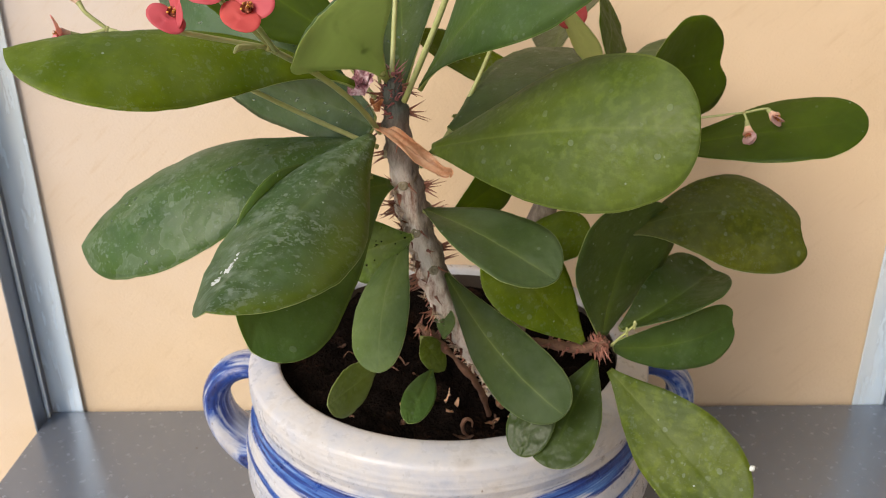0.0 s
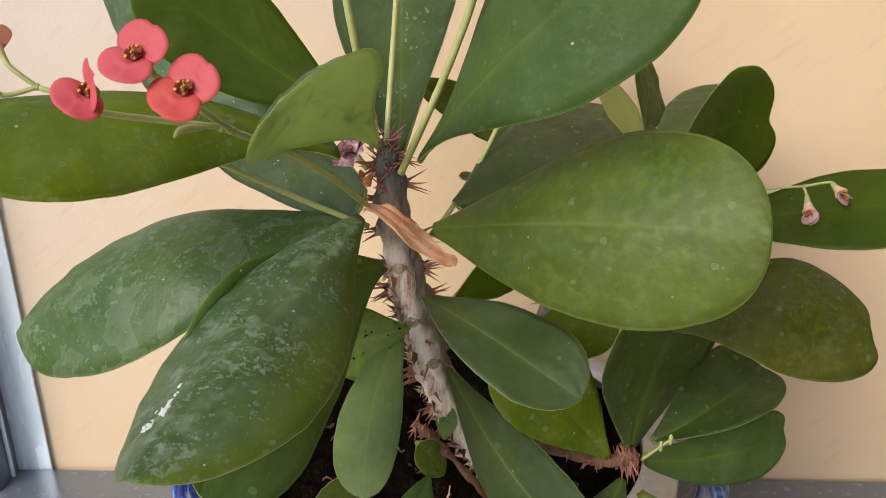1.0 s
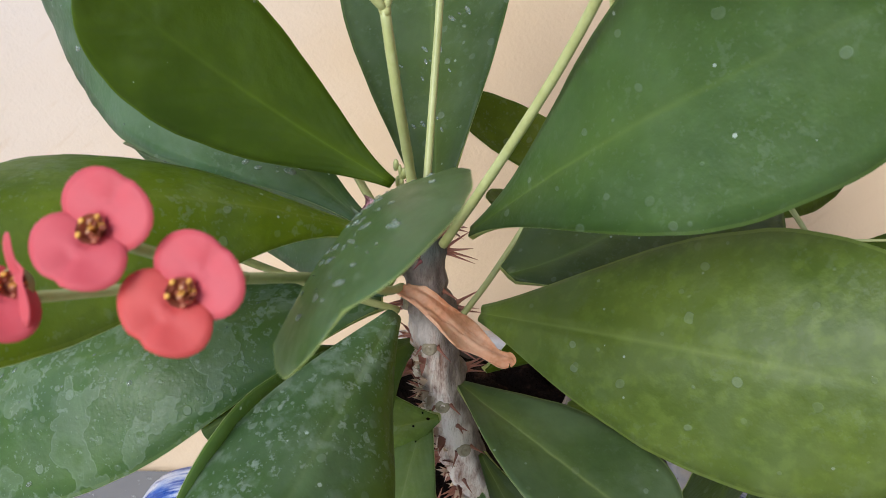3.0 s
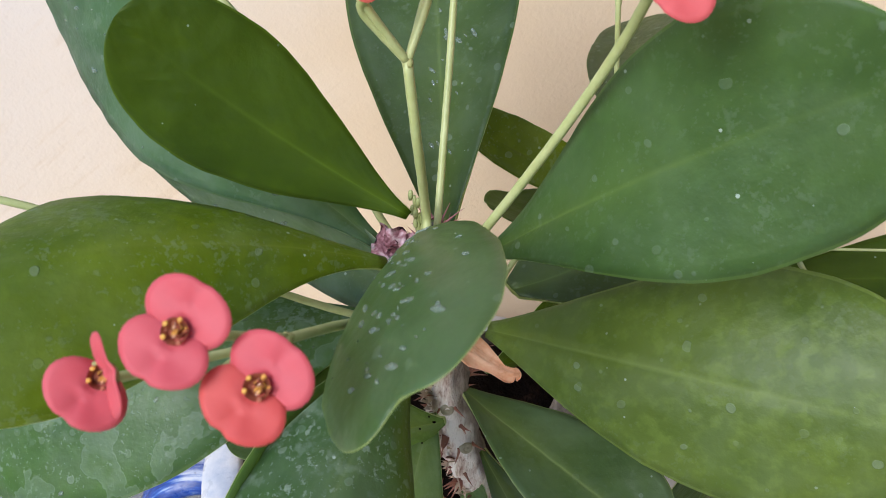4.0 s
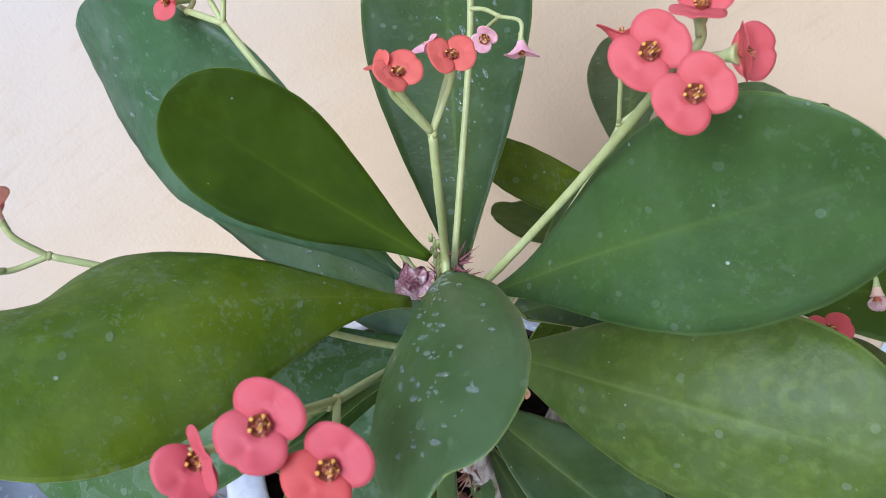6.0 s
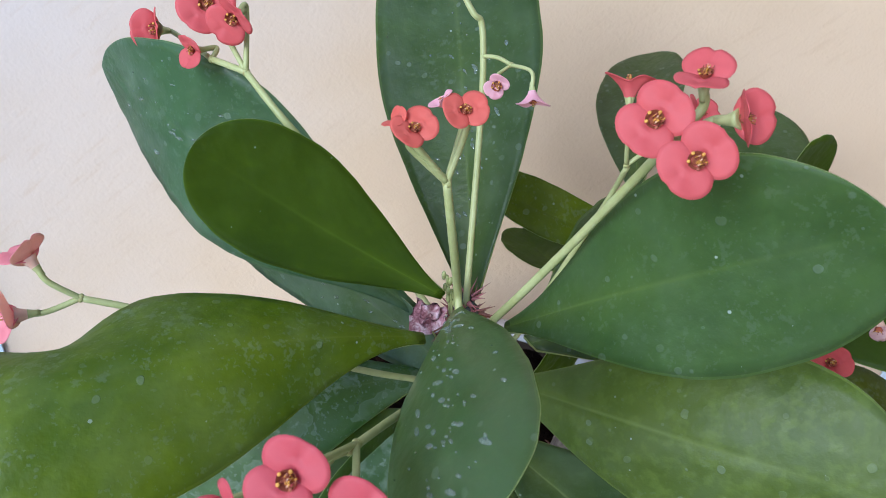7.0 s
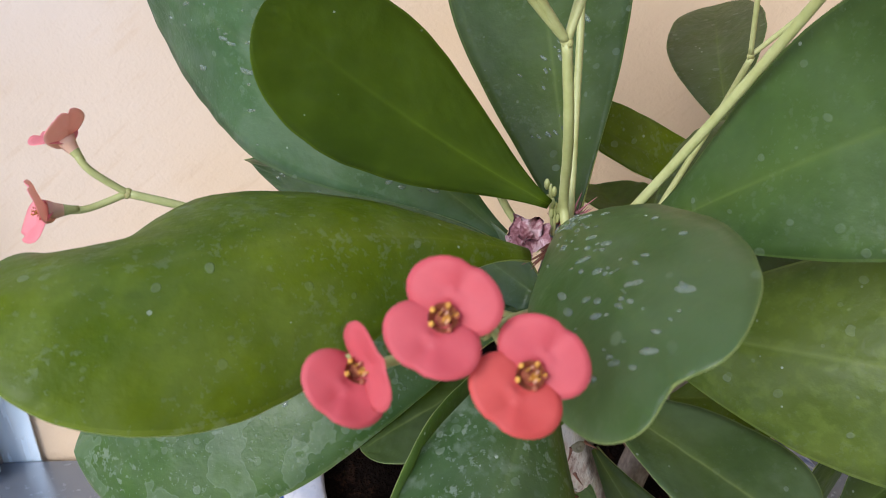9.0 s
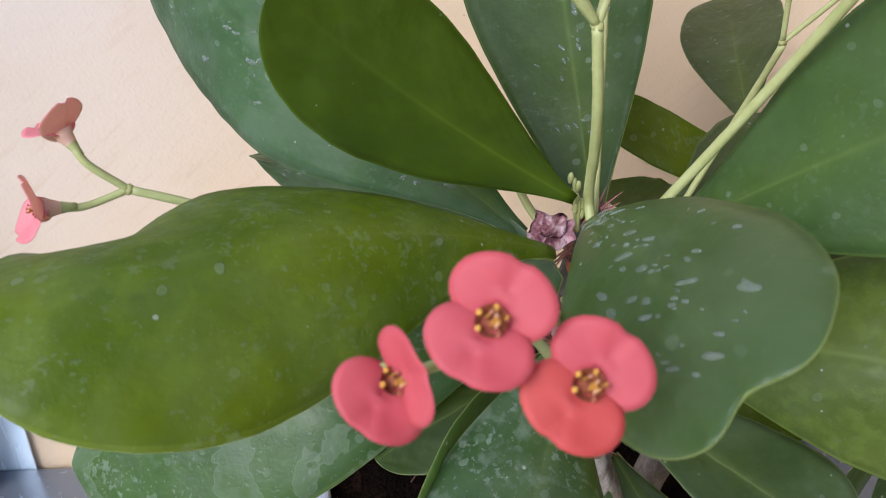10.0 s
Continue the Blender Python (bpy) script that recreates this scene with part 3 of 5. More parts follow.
# soil with a rough crumbly top
bm = bmesh.new()
rings, sides = 26, 90
top = []
for i in range(rings + 1):
    r = 0.1358 * i / rings
    row = []
    for j in range(sides):
        a = 2 * math.pi * j / sides
        p = Vector((PX + r * math.cos(a), PY + r * math.sin(a), 0.1875))
        p.z += 0.008 * noise.noise(p * 45) + 0.006 * noise.noise(p * 130) + 0.004 * noise.noise(p * 300)
        row.append(bm.verts.new(p) if i else None)
    top.append(row)
mid = bm.verts.new((PX, PY, 0.1885))
for j in range(sides):
    bm.faces.new((mid, top[1][j], top[1][(j + 1) % sides]))
for a, b in zip(top[1:], top[2:]):
    for j in range(sides):
        bm.faces.new((a[j], b[j], b[(j + 1) % sides], a[(j + 1) % sides]))
tagged(part("potting_soil", bm, SOIL), "dark crumbly potting soil filling the pot", "soil", kind="stuff")

# dry scraps lying on the soil
rng = random.Random(21)
for k, (x, y) in enumerate(((0.006, 0.516), (0.013, 0.482), (0.041, 0.520), (-0.070, 0.530), (0.034, 0.500), (-0.030, 0.500), (0.075, 0.530), (-0.085, 0.610), (-0.060, 0.640), (-0.020, 0.560))):
    bm = bmesh.new()
    n = 9
    turn = rng.uniform(0, 6.28)
    curl = rng.uniform(1.2, 3.6)
    size = rng.uniform(0.005, 0.011)
    last = None
    for i in range(n):
        a = curl * (i / (n - 1) - 0.5)
        px, pz = math.sin(a) * size, (1 - math.cos(a)) * size * 0.8
        half = 0.0022 * math.sin(math.pi * (i + 0.6) / (n + 0.2))
        row = [bm.verts.new((px * math.cos(turn) - w * math.sin(turn), px * math.sin(turn) + w * math.cos(turn), pz + 0.0006 * math.sin(i * 2 + w * 900))) for w in (-half, 0.0, half)]
        if last:
            for q in (0, 1):
                bm.faces.new((last[q], last[q + 1], row[q + 1], row[q]))
        last = row
    bmesh.ops.solidify(bm, geom=bm.faces[:], thickness=0.0005)
    ob = tagged(part("dry_scrap", bm, [DRY_LEAF, TWIG][k % 2]), "curled brown scrap of dry leaf lying on the soil", "plant litter", group="scraps on the soil")
    ob.location = (x, y, 0.1895)

# fine roots and a curled tendril lying on the soil
rng = random.Random(5)
for k in range(16):
    x, y, turn = PX + rng.uniform(-0.09, 0.07), PY + rng.uniform(-0.115, 0.02), rng.uniform(0, 6.28)
    points, length = [], rng.uniform(0.012, 0.034)
    for i in range(6):
        points.append((x, y, 0.1905 + 0.0025 * math.sin(2.2 * i + k)))
        turn += rng.uniform(-0.7, 0.7)
        x, y = x + length / 5 * math.cos(turn), y + length / 5 * math.sin(turn)
    bm = bmesh.new()
    tube(bm, points, [0.0007, 0.0006, 0.0003], 6, 0.2)
    tagged(part("dry_root", bm, [TWIG, DRY_LEAF, TWIG, TWIG][k % 4]), "thin brown dry root lying on the soil", "plant litter", group="roots on the soil")
bm = bmesh.new()
tube(bm, [(0.0165, 0.484, 0.189), (0.0130, 0.481, 0.195), (0.0122, 0.478, 0.203), (0.0148, 0.477, 0.2085), (0.0185, 0.478, 0.206), (0.0190, 0.4795, 0.200)], [0.0009, 0.0013, 0.0015, 0.0013, 0.0009, 0.0005], 8, 0.4)
tagged(part("dry_tendril", bm, TWIG), "curled reddish-brown dry tendril standing on the soil", "plant litter")

# ---- the plant ----
plant = tagged(new("crown_of_thorns_plant"), "thorny shrub with large leathery leaves and coral flowers", "potted plant")
STEM = [(0.0520, 0.5450, 0.1750), (0.0350, 0.5298, 0.2125), (0.0158, 0.5153, 0.2502), (0.0009, 0.5074, 0.2848), (-0.0102, 0.5034, 0.3177), (-0.0183, 0.5006, 0.3499), (-0.0231, 0.4974, 0.3771), (-0.0265, 0.4917, 0.4053), (-0.0292, 0.4796, 0.4414)]
STEM_RADII = [0.0100, 0.0100, 0.0104, 0.0104, 0.0102, 0.0102, 0.0096, 0.0082, 0.0040]
# knobs of the stem, each with a leaf scar or a fan of thorns: height, way round it (0 to the side wall, -90 to the room), scar
KNOBS = [(0.434, -15, 0), (0.430, 205, 0), (0.418, 8, 0), (0.410, 190, 0), (0.402, -70, 0), (0.394, 200, 1), (0.386, 10, 0), (0.374, -100, 1), (0.367, -12, 0), (0.358, 192, 0), (0.349, 12, 0),
         (0.341, -97, 1), (0.330, 196, 0), (0.322, 5, 0), (0.313, -78, 1), (0.302, 190, 0), (0.294, -125, 0), (0.280, 200, 0), (0.268, -150, 0), (0.352, 165, 0), (0.335, -140, 0), (0.310, -150, 0)]


def on_stem(z):
    """The stem's axis, its direction and its radius at a height."""
    for k in range(len(STEM) - 1):
        a, b = Vector(STEM[k]), Vector(STEM[k + 1])
        if a.z <= z <= b.z or k == len(STEM) - 2:
            f = (z - a.z) / (b.z - a.z)
            return a.lerp(b, f), (b - a).normalized(), STEM_RADII[k] + (STEM_RADII[k + 1] - STEM_RADII[k]) * f


def outward(d, turn):
    out = Vector((math.cos(radians(turn)), math.sin(radians(turn)), 0))
    return (out - d * out.dot(d)).normalized()


bm = bmesh.new()
knob_places = []
for z, turn, scar in KNOBS:
    q, d, r = on_stem(z)
    knob_places.append((q + outward(d, turn) * r, outward(d, turn)))
line = smooth_line(STEM, 18)
rings = []
for i, q in enumerate(line):
    d = (line[min(i + 1, len(line) - 1)] - line[max(i - 1, 0)]).normalized()
    x = outward(d, 0)
    y = d.cross(x)
    s = i / (len(line) - 1) * (len(STEM) - 1)
    k = min(int(s), len(STEM) - 2)
    r = STEM_RADII[k] + (STEM_RADII[k + 1] - STEM_RADII[k]) * (s - k)
    ring = []
    for j in range(52):
        a = 2 * math.pi * j / 52
        out = x * math.cos(a) + y * math.sin(a)
        p = q + out * r * 0.93
        for place, way in knob_places:
            p += out * 0.0026 * math.exp(-((p - place).length / 0.0050) ** 2)
        # sunken wrinkles and torn bark
        p += out * (0.0011 * noise.noise(p * 150) + 0.0007 * noise.noise(Vector((p.x * 520, p.y * 520, p.z * 190))) + 0.0004 * noise.noise(p * 900))
        ring.append(bm.verts.new(p))
    rings.append(ring)
for a, b in zip(rings, rings[1:]):
    for j in range(52):
        bm.faces.new((a[j], a[(j + 1) % 52], b[(j + 1) % 52], b[j]))
bm.faces.new(rings[0][::-1])
bm.faces.new(rings[-1])
part("stem", bm, BARK, plant, "grey knobbly thorny stem with pale peeling bark")
# round leaf scars on the knobs
for (place, way), (z, turn, scar) in zip(knob_places, KNOBS):
    if scar:
        bm = bmesh.new()
        m = Matrix.Translation(place + way * 0.0014) @ (way + Vector((0, 0, 0.3))).to_track_quat("Z", "Y").to_matrix().to_4x4()
        lathe(bm, [(0.0034, -0.0014), (0.0031, 0.0002), (0.0024, 0.0012), (0.0019, 0.0014), (0.0014, 0.0007), (0.0009, 0.0006), (0.0006, 0.0011), (0.0002, 0.0012)], (0, 0, 0), 18)
        part("leaf_scar", bm, SCAR, plant, "pale round leaf scar").matrix_local = m
BRANCH = [(0.030, 0.528, 0.230), (0.044, 0.500, 0.256), (0.068, 0.478, 0.266), (0.088, 0.468, 0.268), (0.104, 0.464, 0.274)]
bm = bmesh.new()
tube(bm, BRANCH, [0.0034, 0.0032, 0.0030, 0.0034, 0.0036], 16, 0.5)
part("side_branch", bm, TWIG, plant, "reddish brown thorny side branch")
TWIG_LINE = [(-0.018, 0.505, 0.266), (-0.006, 0.500, 0.258), (0.008, 0.496, 0.244), (0.024, 0.505, 0.216), (0.034, 0.520, 0.180)]
bm = bmesh.new()
tube(bm, TWIG_LINE, [0.0024, 0.0028, 0.0020, 0.0026, 0.0018], 14, 0.75)
part("side_branch", bm, TWIG, plant)
BACK = [(0.045, 0.560, 0.180), (0.062, 0.552, 0.300), (0.085, 0.555, 0.370), (0.090, 0.565, 0.410)]
bm = bmesh.new()
tube(bm, BACK, [0.0095, 0.0090, 0.0080, 0.0060], 12, 0.15)
part("side_branch", bm, BARK, plant)


bm = bmesh.new()
bmesh.ops.create_uvsphere(bm, u_segments=12, v_segments=8, radius=1.0)
first = part("water_drop", bm, DROP, plant)
DROP_MESH = first.data
bpy.data.objects.remove(first)
SPECK_MESH, CRUST_MESH = DROP_MESH.copy(), DROP_MESH.copy()
SPECK_MESH.materials[0], CRUST_MESH.materials[0] = SOIL, LIME


def across(s):
    """Rows of a blade lie closer beside its midrib: 0 to 1 becomes -1 to 1."""
    v = 2 * s - 1
    return v * (0.40 + 0.60 * abs(v))


def blade(base, tip, roll, width, arch=0.05, cup=0.08, widest=0.66, taper=1.2, twist=0.0, sway=0.0, skin="mid", notch=0.0, drops=0, specks=0, crust=(), dents=(), blunt=2.3, groove=0.0009, crinkle=0.0012, label=""):
    """A spoon-shaped leathery leaf from its base to its tip. roll and twist in degrees; arch, sway and notch as shares of the length; dents: bites out of the rim (place along, side, depth, width)."""
    B, T = Vector(base), Vector(tip)
    axis = T - B
    length = axis.length
    a = axis.normalized()
    s = a.cross(Vector((0, 0, 1))).normalized()
    n = s.cross(a)
    ph, tw = radians(roll), radians(twist)
    s0 = s * math.cos(ph) + n * math.sin(ph)
    n0 = n * math.cos(ph) - s * math.sin(ph)
    face = 1.0 if n0.dot(Vector((-0.05, 0.12, 0.60)) - (B + T) / 2) > 0 else -1.0
    rows, cols = 48, 20
    bm = bmesh.new()
    uv = bm.loops.layers.uv.new("UVMap")
    sheets = []
    seed = Vector((base[0] * 91, base[1] * 57, base[2] * 73))
    for layer in (0.5, -0.5):
        grid = []
        for i in range(rows + 1):
            u = 0.02 + 0.98 * math.sin(math.pi / 2 * i / rows)
            if u < widest:
                w = 0.06 + 0.94 * math.sin(math.pi / 2 * u / widest) ** taper
            else:
                w = max(1 - ((u - widest) / (1 - widest)) ** blunt, 0.0) ** 0.5
            half = width / 2 * w
            ang = ph + tw * (u - 0.5)
            S = s * math.cos(ang) + n * math.sin(ang)
            N = n * math.cos(ang) - s * math.sin(ang)
            arc = 4 * u * (1 - u)
            row = []
            for j in range(cols + 1):
                v = across(j / cols)
                edge = 1 + 0.035 * noise.noise(seed + Vector((u * 5, v * 1.3, 3))) * abs(v) + 0.012 * noise.noise(seed + Vector((u * 16, v * 2, 9))) * abs(v)
                for at, side, depth, wide in dents:
                    if v * side > 0:
                        edge -= depth * abs(v) * math.exp(-((u - at) / wide) ** 2)
                x = v * half * edge
                p = B + axis * u + n0 * (arch * length * arc) + s0 * (sway * length * arc) + S * x + N * (cup * abs(v) ** 1.6 * half)
                p += N * (0.0016 * noise.noise(seed + Vector((u * 4, v * 1.2, 0))) * (0.3 + abs(v)) * w + 0.0006 * noise.noise(seed + Vector((u * 12, v * 4, 5))) * w)
                p -= N * face * groove * math.exp(-(x / 0.0016) ** 2) * (1 - u) ** 0.7 * (0.75 + 0.5 * noise.noise(seed + Vector((u * 30, 0, 0))))
                p += N * face * crinkle * noise.noise(seed + Vector((u * 22, v * 5, 2))) * max(0.0, u - 0.35) * w
                if notch:
                    p -= axis * (notch * math.exp(-(x / (0.15 * width)) ** 2) * max(0.0, (u - 0.7) / 0.3) ** 2)
                thick = 0.0011 * (1 - 0.75 * abs(v) ** 3) + 0.0022 * max(0.0, 1 - u / 0.16)
                row.append(bm.verts.new(p + N * face * thick * layer))
            grid.append(row)
        sheets.append(grid)
    for k, grid in enumerate(sheets):
        for i in range(rows):
            for j in range(cols):
                q = (grid[i][j], grid[i + 1][j], grid[i + 1][j + 1], grid[i][j + 1])
                f = bm.faces.new(q)
                f.material_index = k
                for loop, (di, dj) in zip(f.loops, ((0, 0), (1, 0), (1, 1), (0, 1))):
                    loop[uv].uv = ((i + di) / rows, 0.5 + 0.5 * across((j + dj) / cols))
    upper, lower = sheets
    for j in (0, cols):
        for i in range(rows):
            f = bm.faces.new((upper[i][j], upper[i + 1][j], lower[i + 1][j], lower[i][j]))
            f.material_index = 1
    for j in range(cols):
        f = bm.faces.new((upper[0][j], upper[0][j + 1], lower[0][j + 1], lower[0][j]))
        f.material_index = 1
    bmesh.ops.remove_doubles(bm, verts=[v for g in sheets for v in g[-1]], dist=0.00002)
    spots = []
    rng = random.Random(int(1000 * width))
    for k in range(drops):
        i, j = int(rows * math.asin(rng.uniform(0.16, 0.93)) / (math.pi / 2)), int(cols * 0.5 * (1 + rng.uniform(-1, 1) * (0.4 + 0.55 * rng.random())))
        j = min(max(j, 1), cols - 1)
        c, e, o = upper[i][j].co.copy(), (upper[i + 1][j].co - upper[i][j].co).normalized(), (upper[i][j + 1 if j < cols else j].co - upper[i][j].co).normalized()
        up = e.cross(o)
        up = up if up.dot(c - lower[i][j].co) > 0 else -up
        spots.append((c + e * rng.uniform(-0.002, 0.002), e, up))
    top, low = [[[v.co.copy() for v in row] for row in sheet[:-1]] for sheet in sheets] if specks or crust else ((), ())
    ob = part("leaf", bm, [LEAF[skin], UNDER], plant, label)
    for c, e, up in spots:
        a = 0.5 + rng.uniform(-0.3, 0.3)
        x = (e * math.cos(a) + up.cross(e) * math.sin(a)).normalized()
        r = 0.0003 + 0.0008 * rng.random() ** 1.8
        drop = new("water_drop", DROP_MESH)
        drop.parent = ob
        drop.matrix_local = Matrix.Translation(c) @ Matrix((x, up.cross(x), up)).transposed().to_4x4() @ Matrix.Diagonal((r * rng.uniform(1.3, 3.2), r, r * 0.55, 1))
    for k in range(specks):
        i, j = rng.randrange(2, rows // 2), rng.randrange(1, cols)
        speck = new("blemish", SPECK_MESH)
        speck.parent = ob
        r = rng.uniform(0.0002, 0.0007)
        speck.matrix_local = Matrix.Translation(top[i][j] + Vector((rng.uniform(-1, 1), 0, rng.uniform(-1, 1))) * 0.0008) @ Matrix.Diagonal((r * rng.uniform(0.7, 1.6), 0.0008, r, 1))
    if crust:
        cu, cv = crust
        for k in range(22):
            i = min(max(int(cu * rows + rng.gauss(0, 1.5)), 1), rows - 3)
            j = min(max(int((cv + 1) / 2 * cols + rng.gauss(0, 0.8) + 0.5), 0), cols)
            flat = new("lime_crust", CRUST_MESH)
            flat.parent = ob
            r = rng.uniform(0.0004, 0.0012)
            way = (top[i][j] - low[i][j]).normalized()
            flat.matrix_local = Matrix.Translation(top[i][j] + (top[i + 1][j] - top[i][j]) * rng.random() + (top[i][max(j - 1, 0)] - top[i][j]) * rng.random()) @ way.to_track_quat("Z", "Y").to_matrix().to_4x4() @ pose(0, 0, 0, 0, 0, rng.uniform(0, 180)) @ Matrix.Diagonal((r * 1.8, r * 0.8, 0.0002, 1))
    return ob


blade((-0.0448, 0.4566, 0.4405), (-0.1970, 0.3816, 0.4743), roll=-156.9, width=0.0767, arch=-0.101, cup=0.51, widest=0.69, taper=2.09, twist=-39.8, sway=-0.004, skin="olive", dents=((0.77, -1, 0.26, 0.09), (0.94, -1, -0.25, 0.07)), label="long olive-green leaf with pale water marks")
blade((-0.0393, 0.4725, 0.4055), (-0.2200, 0.4701, 0.3410), roll=27.0, width=0.0867, arch=0.108, cup=-0.40, widest=0.64, taper=1.33, twist=8.7, sway=-0.003, skin="wet", drops=20, crinkle=0.0035, blunt=2.0, label="drooping leaf with chalky dried water marks")
blade((-0.0371, 0.4516, 0.4152), (-0.0958, 0.3003, 0.3831), roll=10.7, width=0.0675, arch=-0.001, cup=-0.43, widest=0.59, taper=1.23, twist=-49.7, sway=0.003, skin="streaked", crinkle=0.0025, crust=(0.60, 0.60), label="drooping leaf with whitish scratches")
blade((0.1085, 0.4788, 0.3414), (0.2313, 0.4846, 0.3392), roll=-39.0, width=0.0697, arch=0.076, cup=-0.34, widest=0.65, taper=1.71, twist=-10.7, sway=-0.091, skin="mottled", notch=0.055, label="leaf with a heart-shaped notched tip")
blade((-0.0308, 0.4942, 0.3710), (-0.0938, 0.3550, 0.3330), roll=61.1, width=0.0767, arch=0.033, cup=0.29, widest=0.68, taper=1.27, twist=-16.3, sway=0.139, skin="mid")
blade((-0.0304, 0.4808, 0.4373), (-0.0474, 0.3237, 0.4965), roll=-42.9, width=0.0549, arch=0.071, cup=-0.25, widest=0.73, taper=1.82, twist=-7.2, sway=-0.018, skin="dewy", drops=110, notch=0.035, label="short leaf covered in water drops")
hole_leaf = blade((-0.0133, 0.4698, 0.4340), (0.0796, 0.3884, 0.5441), roll=109.9, width=0.0742, arch=-0.051, cup=-0.01, widest=0.70, taper=1.66, twist=-67.0, sway=0.014, skin="mid")
blade((-0.0083, 0.4741, 0.3991), (0.1190, 0.3750, 0.4367), roll=-59.5, width=0.0811, arch=0.060, cup=-0.23, widest=0.69, taper=1.26, twist=-23.9, sway=-0.007, skin="bright", groove=0.0018, label="broad yellow-green leaf")
blade((-0.0381, 0.4655, 0.4546), (-0.1319, 0.4655, 0.5222), roll=-104.0, width=0.0512, arch=0.044, cup=0.07, widest=0.69, taper=1.45, twist=0.7, sway=0.028, skin="dark", label="smooth dark green leaf")
blade((-0.0471, 0.4897, 0.4253), (-0.1926, 0.5708, 0.5035), roll=74.7, width=0.0809, arch=0.123, cup=-0.08, widest=0.63, taper=1.76, twist=67.8, sway=0.065, skin="sheen", drops=75, crinkle=0.0022, label="leaf with the sky's bluish sheen in its colour, beaded with water along its rim")
blade((-0.0377, 0.4707, 0.4126), (-0.1518, 0.5488, 0.4308), roll=-81.6, width=0.0515, arch=0.077, cup=-0.25, widest=0.72, taper=0.51, twist=67.9, sway=0.004, skin="sheen", drops=24)
blade((-0.0236, 0.4924, 0.4280), (-0.0342, 0.6563, 0.5606), roll=26.9, width=0.0835, arch=0.003, cup=0.13, widest=0.63, taper=1.12, twist=-18.1, sway=0.014, skin="spotted", drops=60, label="upright leaf dotted with dried drops")
blade((0.1313, 0.5499, 0.3736), (0.2627, 0.5036, 0.4065), roll=-20.3, width=0.0631, arch=0.009, cup=-0.02, widest=0.66, taper=1.43, twist=-25.5, sway=0.000, skin="dark")
blade((0.1000, 0.4676, 0.2759), (0.1268, 0.4778, 0.3646), roll=73.2, width=0.0918, arch=0.049, cup=-0.01, widest=0.65, taper=1.10, twist=-2.8, sway=0.006, skin="spotted")
blade((0.1107, 0.4681, 0.2801), (0.1813, 0.5096, 0.3032), roll=-14.1, width=0.0495, arch=0.064, cup=0.36, widest=0.75, taper=1.12, twist=14.2, sway=0.065, skin="spotted")
blade((0.1083, 0.4745, 0.2650), (0.1950, 0.4941, 0.2727), roll=-81.8, width=0.0390, arch=0.051, cup=0.10, widest=0.73, taper=0.68, twist=6.6, sway=0.057, skin="mid", notch=0.03)
hanging_leaf = blade((0.1021, 0.4515, 0.2631), (0.1643, 0.3683, 0.2153), roll=-41.8, width=0.0547, arch=0.048, cup=0.08, widest=0.65, taper=1.31, twist=-0.4, sway=-0.005, skin="mottled", label="hanging yellow-green leaf")
blade((0.0953, 0.4550, 0.2679), (0.0604, 0.4005, 0.2267), roll=-2.4, width=0.0430, arch=0.029, cup=0.03, widest=0.70, taper=1.17, twist=0.9, sway=-0.002, skin="spotted")
blade((0.0699, 0.4500, 0.2691), (0.0445, 0.4096, 0.2281), roll=2.9, width=0.0290, arch=0.049, cup=0.08, widest=0.66, taper=1.20, twist=0.1, sway=-0.001, skin="spotted")
blade((0.0009, 0.4958, 0.3113), (0.0684, 0.4004, 0.2631), roll=122.1, width=0.0440, arch=0.047, cup=0.10, widest=0.69, taper=1.25, twist=-3.8, sway=-0.072, skin="grey")
blade((-0.0223, 0.4933, 0.3367), (-0.0375, 0.4171, 0.2823), roll=-25.6, width=0.0415, arch=0.076, cup=0.08, widest=0.69, taper=1.05, twist=0.7, sway=0.016, skin="pale")
blade((-0.0120, 0.4828, 0.3582), (0.0615, 0.4110, 0.3431), roll=-13.5, width=0.0475, arch=0.092, cup=0.20, widest=0.71, taper=1.08, twist=-25.5, sway=0.049, skin="grey")
blade((0.0887, 0.4614, 0.2744), (0.0283, 0.4623, 0.3429), roll=63.5, width=0.0509, arch=0.025, cup=0.07, widest=0.67, taper=1.28, twist=1.1, sway=0.005, skin="olive")
blade((0.0442, 0.5203, 0.3157), (0.0951, 0.4971, 0.3346), roll=-39.7, width=0.0396, arch=0.052, cup=0.07, widest=0.66, taper=1.20, twist=1.4, sway=0.003, skin="olive")
blade((0.0035, 0.4934, 0.4032), (0.0978, 0.5535, 0.4405), roll=-10.2, width=0.1048, arch=0.054, cup=0.02, widest=0.65, taper=1.15, twist=13.6, sway=0.146, skin="spotted")
blade((0.1253, 0.5524, 0.4003), (0.2152, 0.6373, 0.4190), roll=-83.2, width=0.0727, arch=-0.048, cup=0.21, widest=0.65, taper=1.29, twist=1.0, sway=-0.064, skin="dark", notch=0.07, label="dark leaf with a notched tip")
blade((0.0929, 0.5720, 0.4035), (-0.0171, 0.5651, 0.4513), roll=49.4, width=0.0289, arch=-0.007, cup=0.27, widest=0.65, taper=1.35, twist=-18.4, sway=-0.033, skin="olive")
blade((0.0765, 0.5877, 0.4262), (0.1214, 0.7441, 0.4469), roll=25.9, width=0.0566, arch=0.040, cup=0.16, widest=0.63, taper=1.20, twist=-10.8, sway=-0.002, skin="spotted")
blade((-0.0141, 0.4734, 0.2739), (0.0003, 0.4965, 0.2355), roll=74.7, width=0.0186, arch=0.093, cup=0.11, widest=0.65, taper=1.17, twist=2.5, sway=0.025, skin="bright")
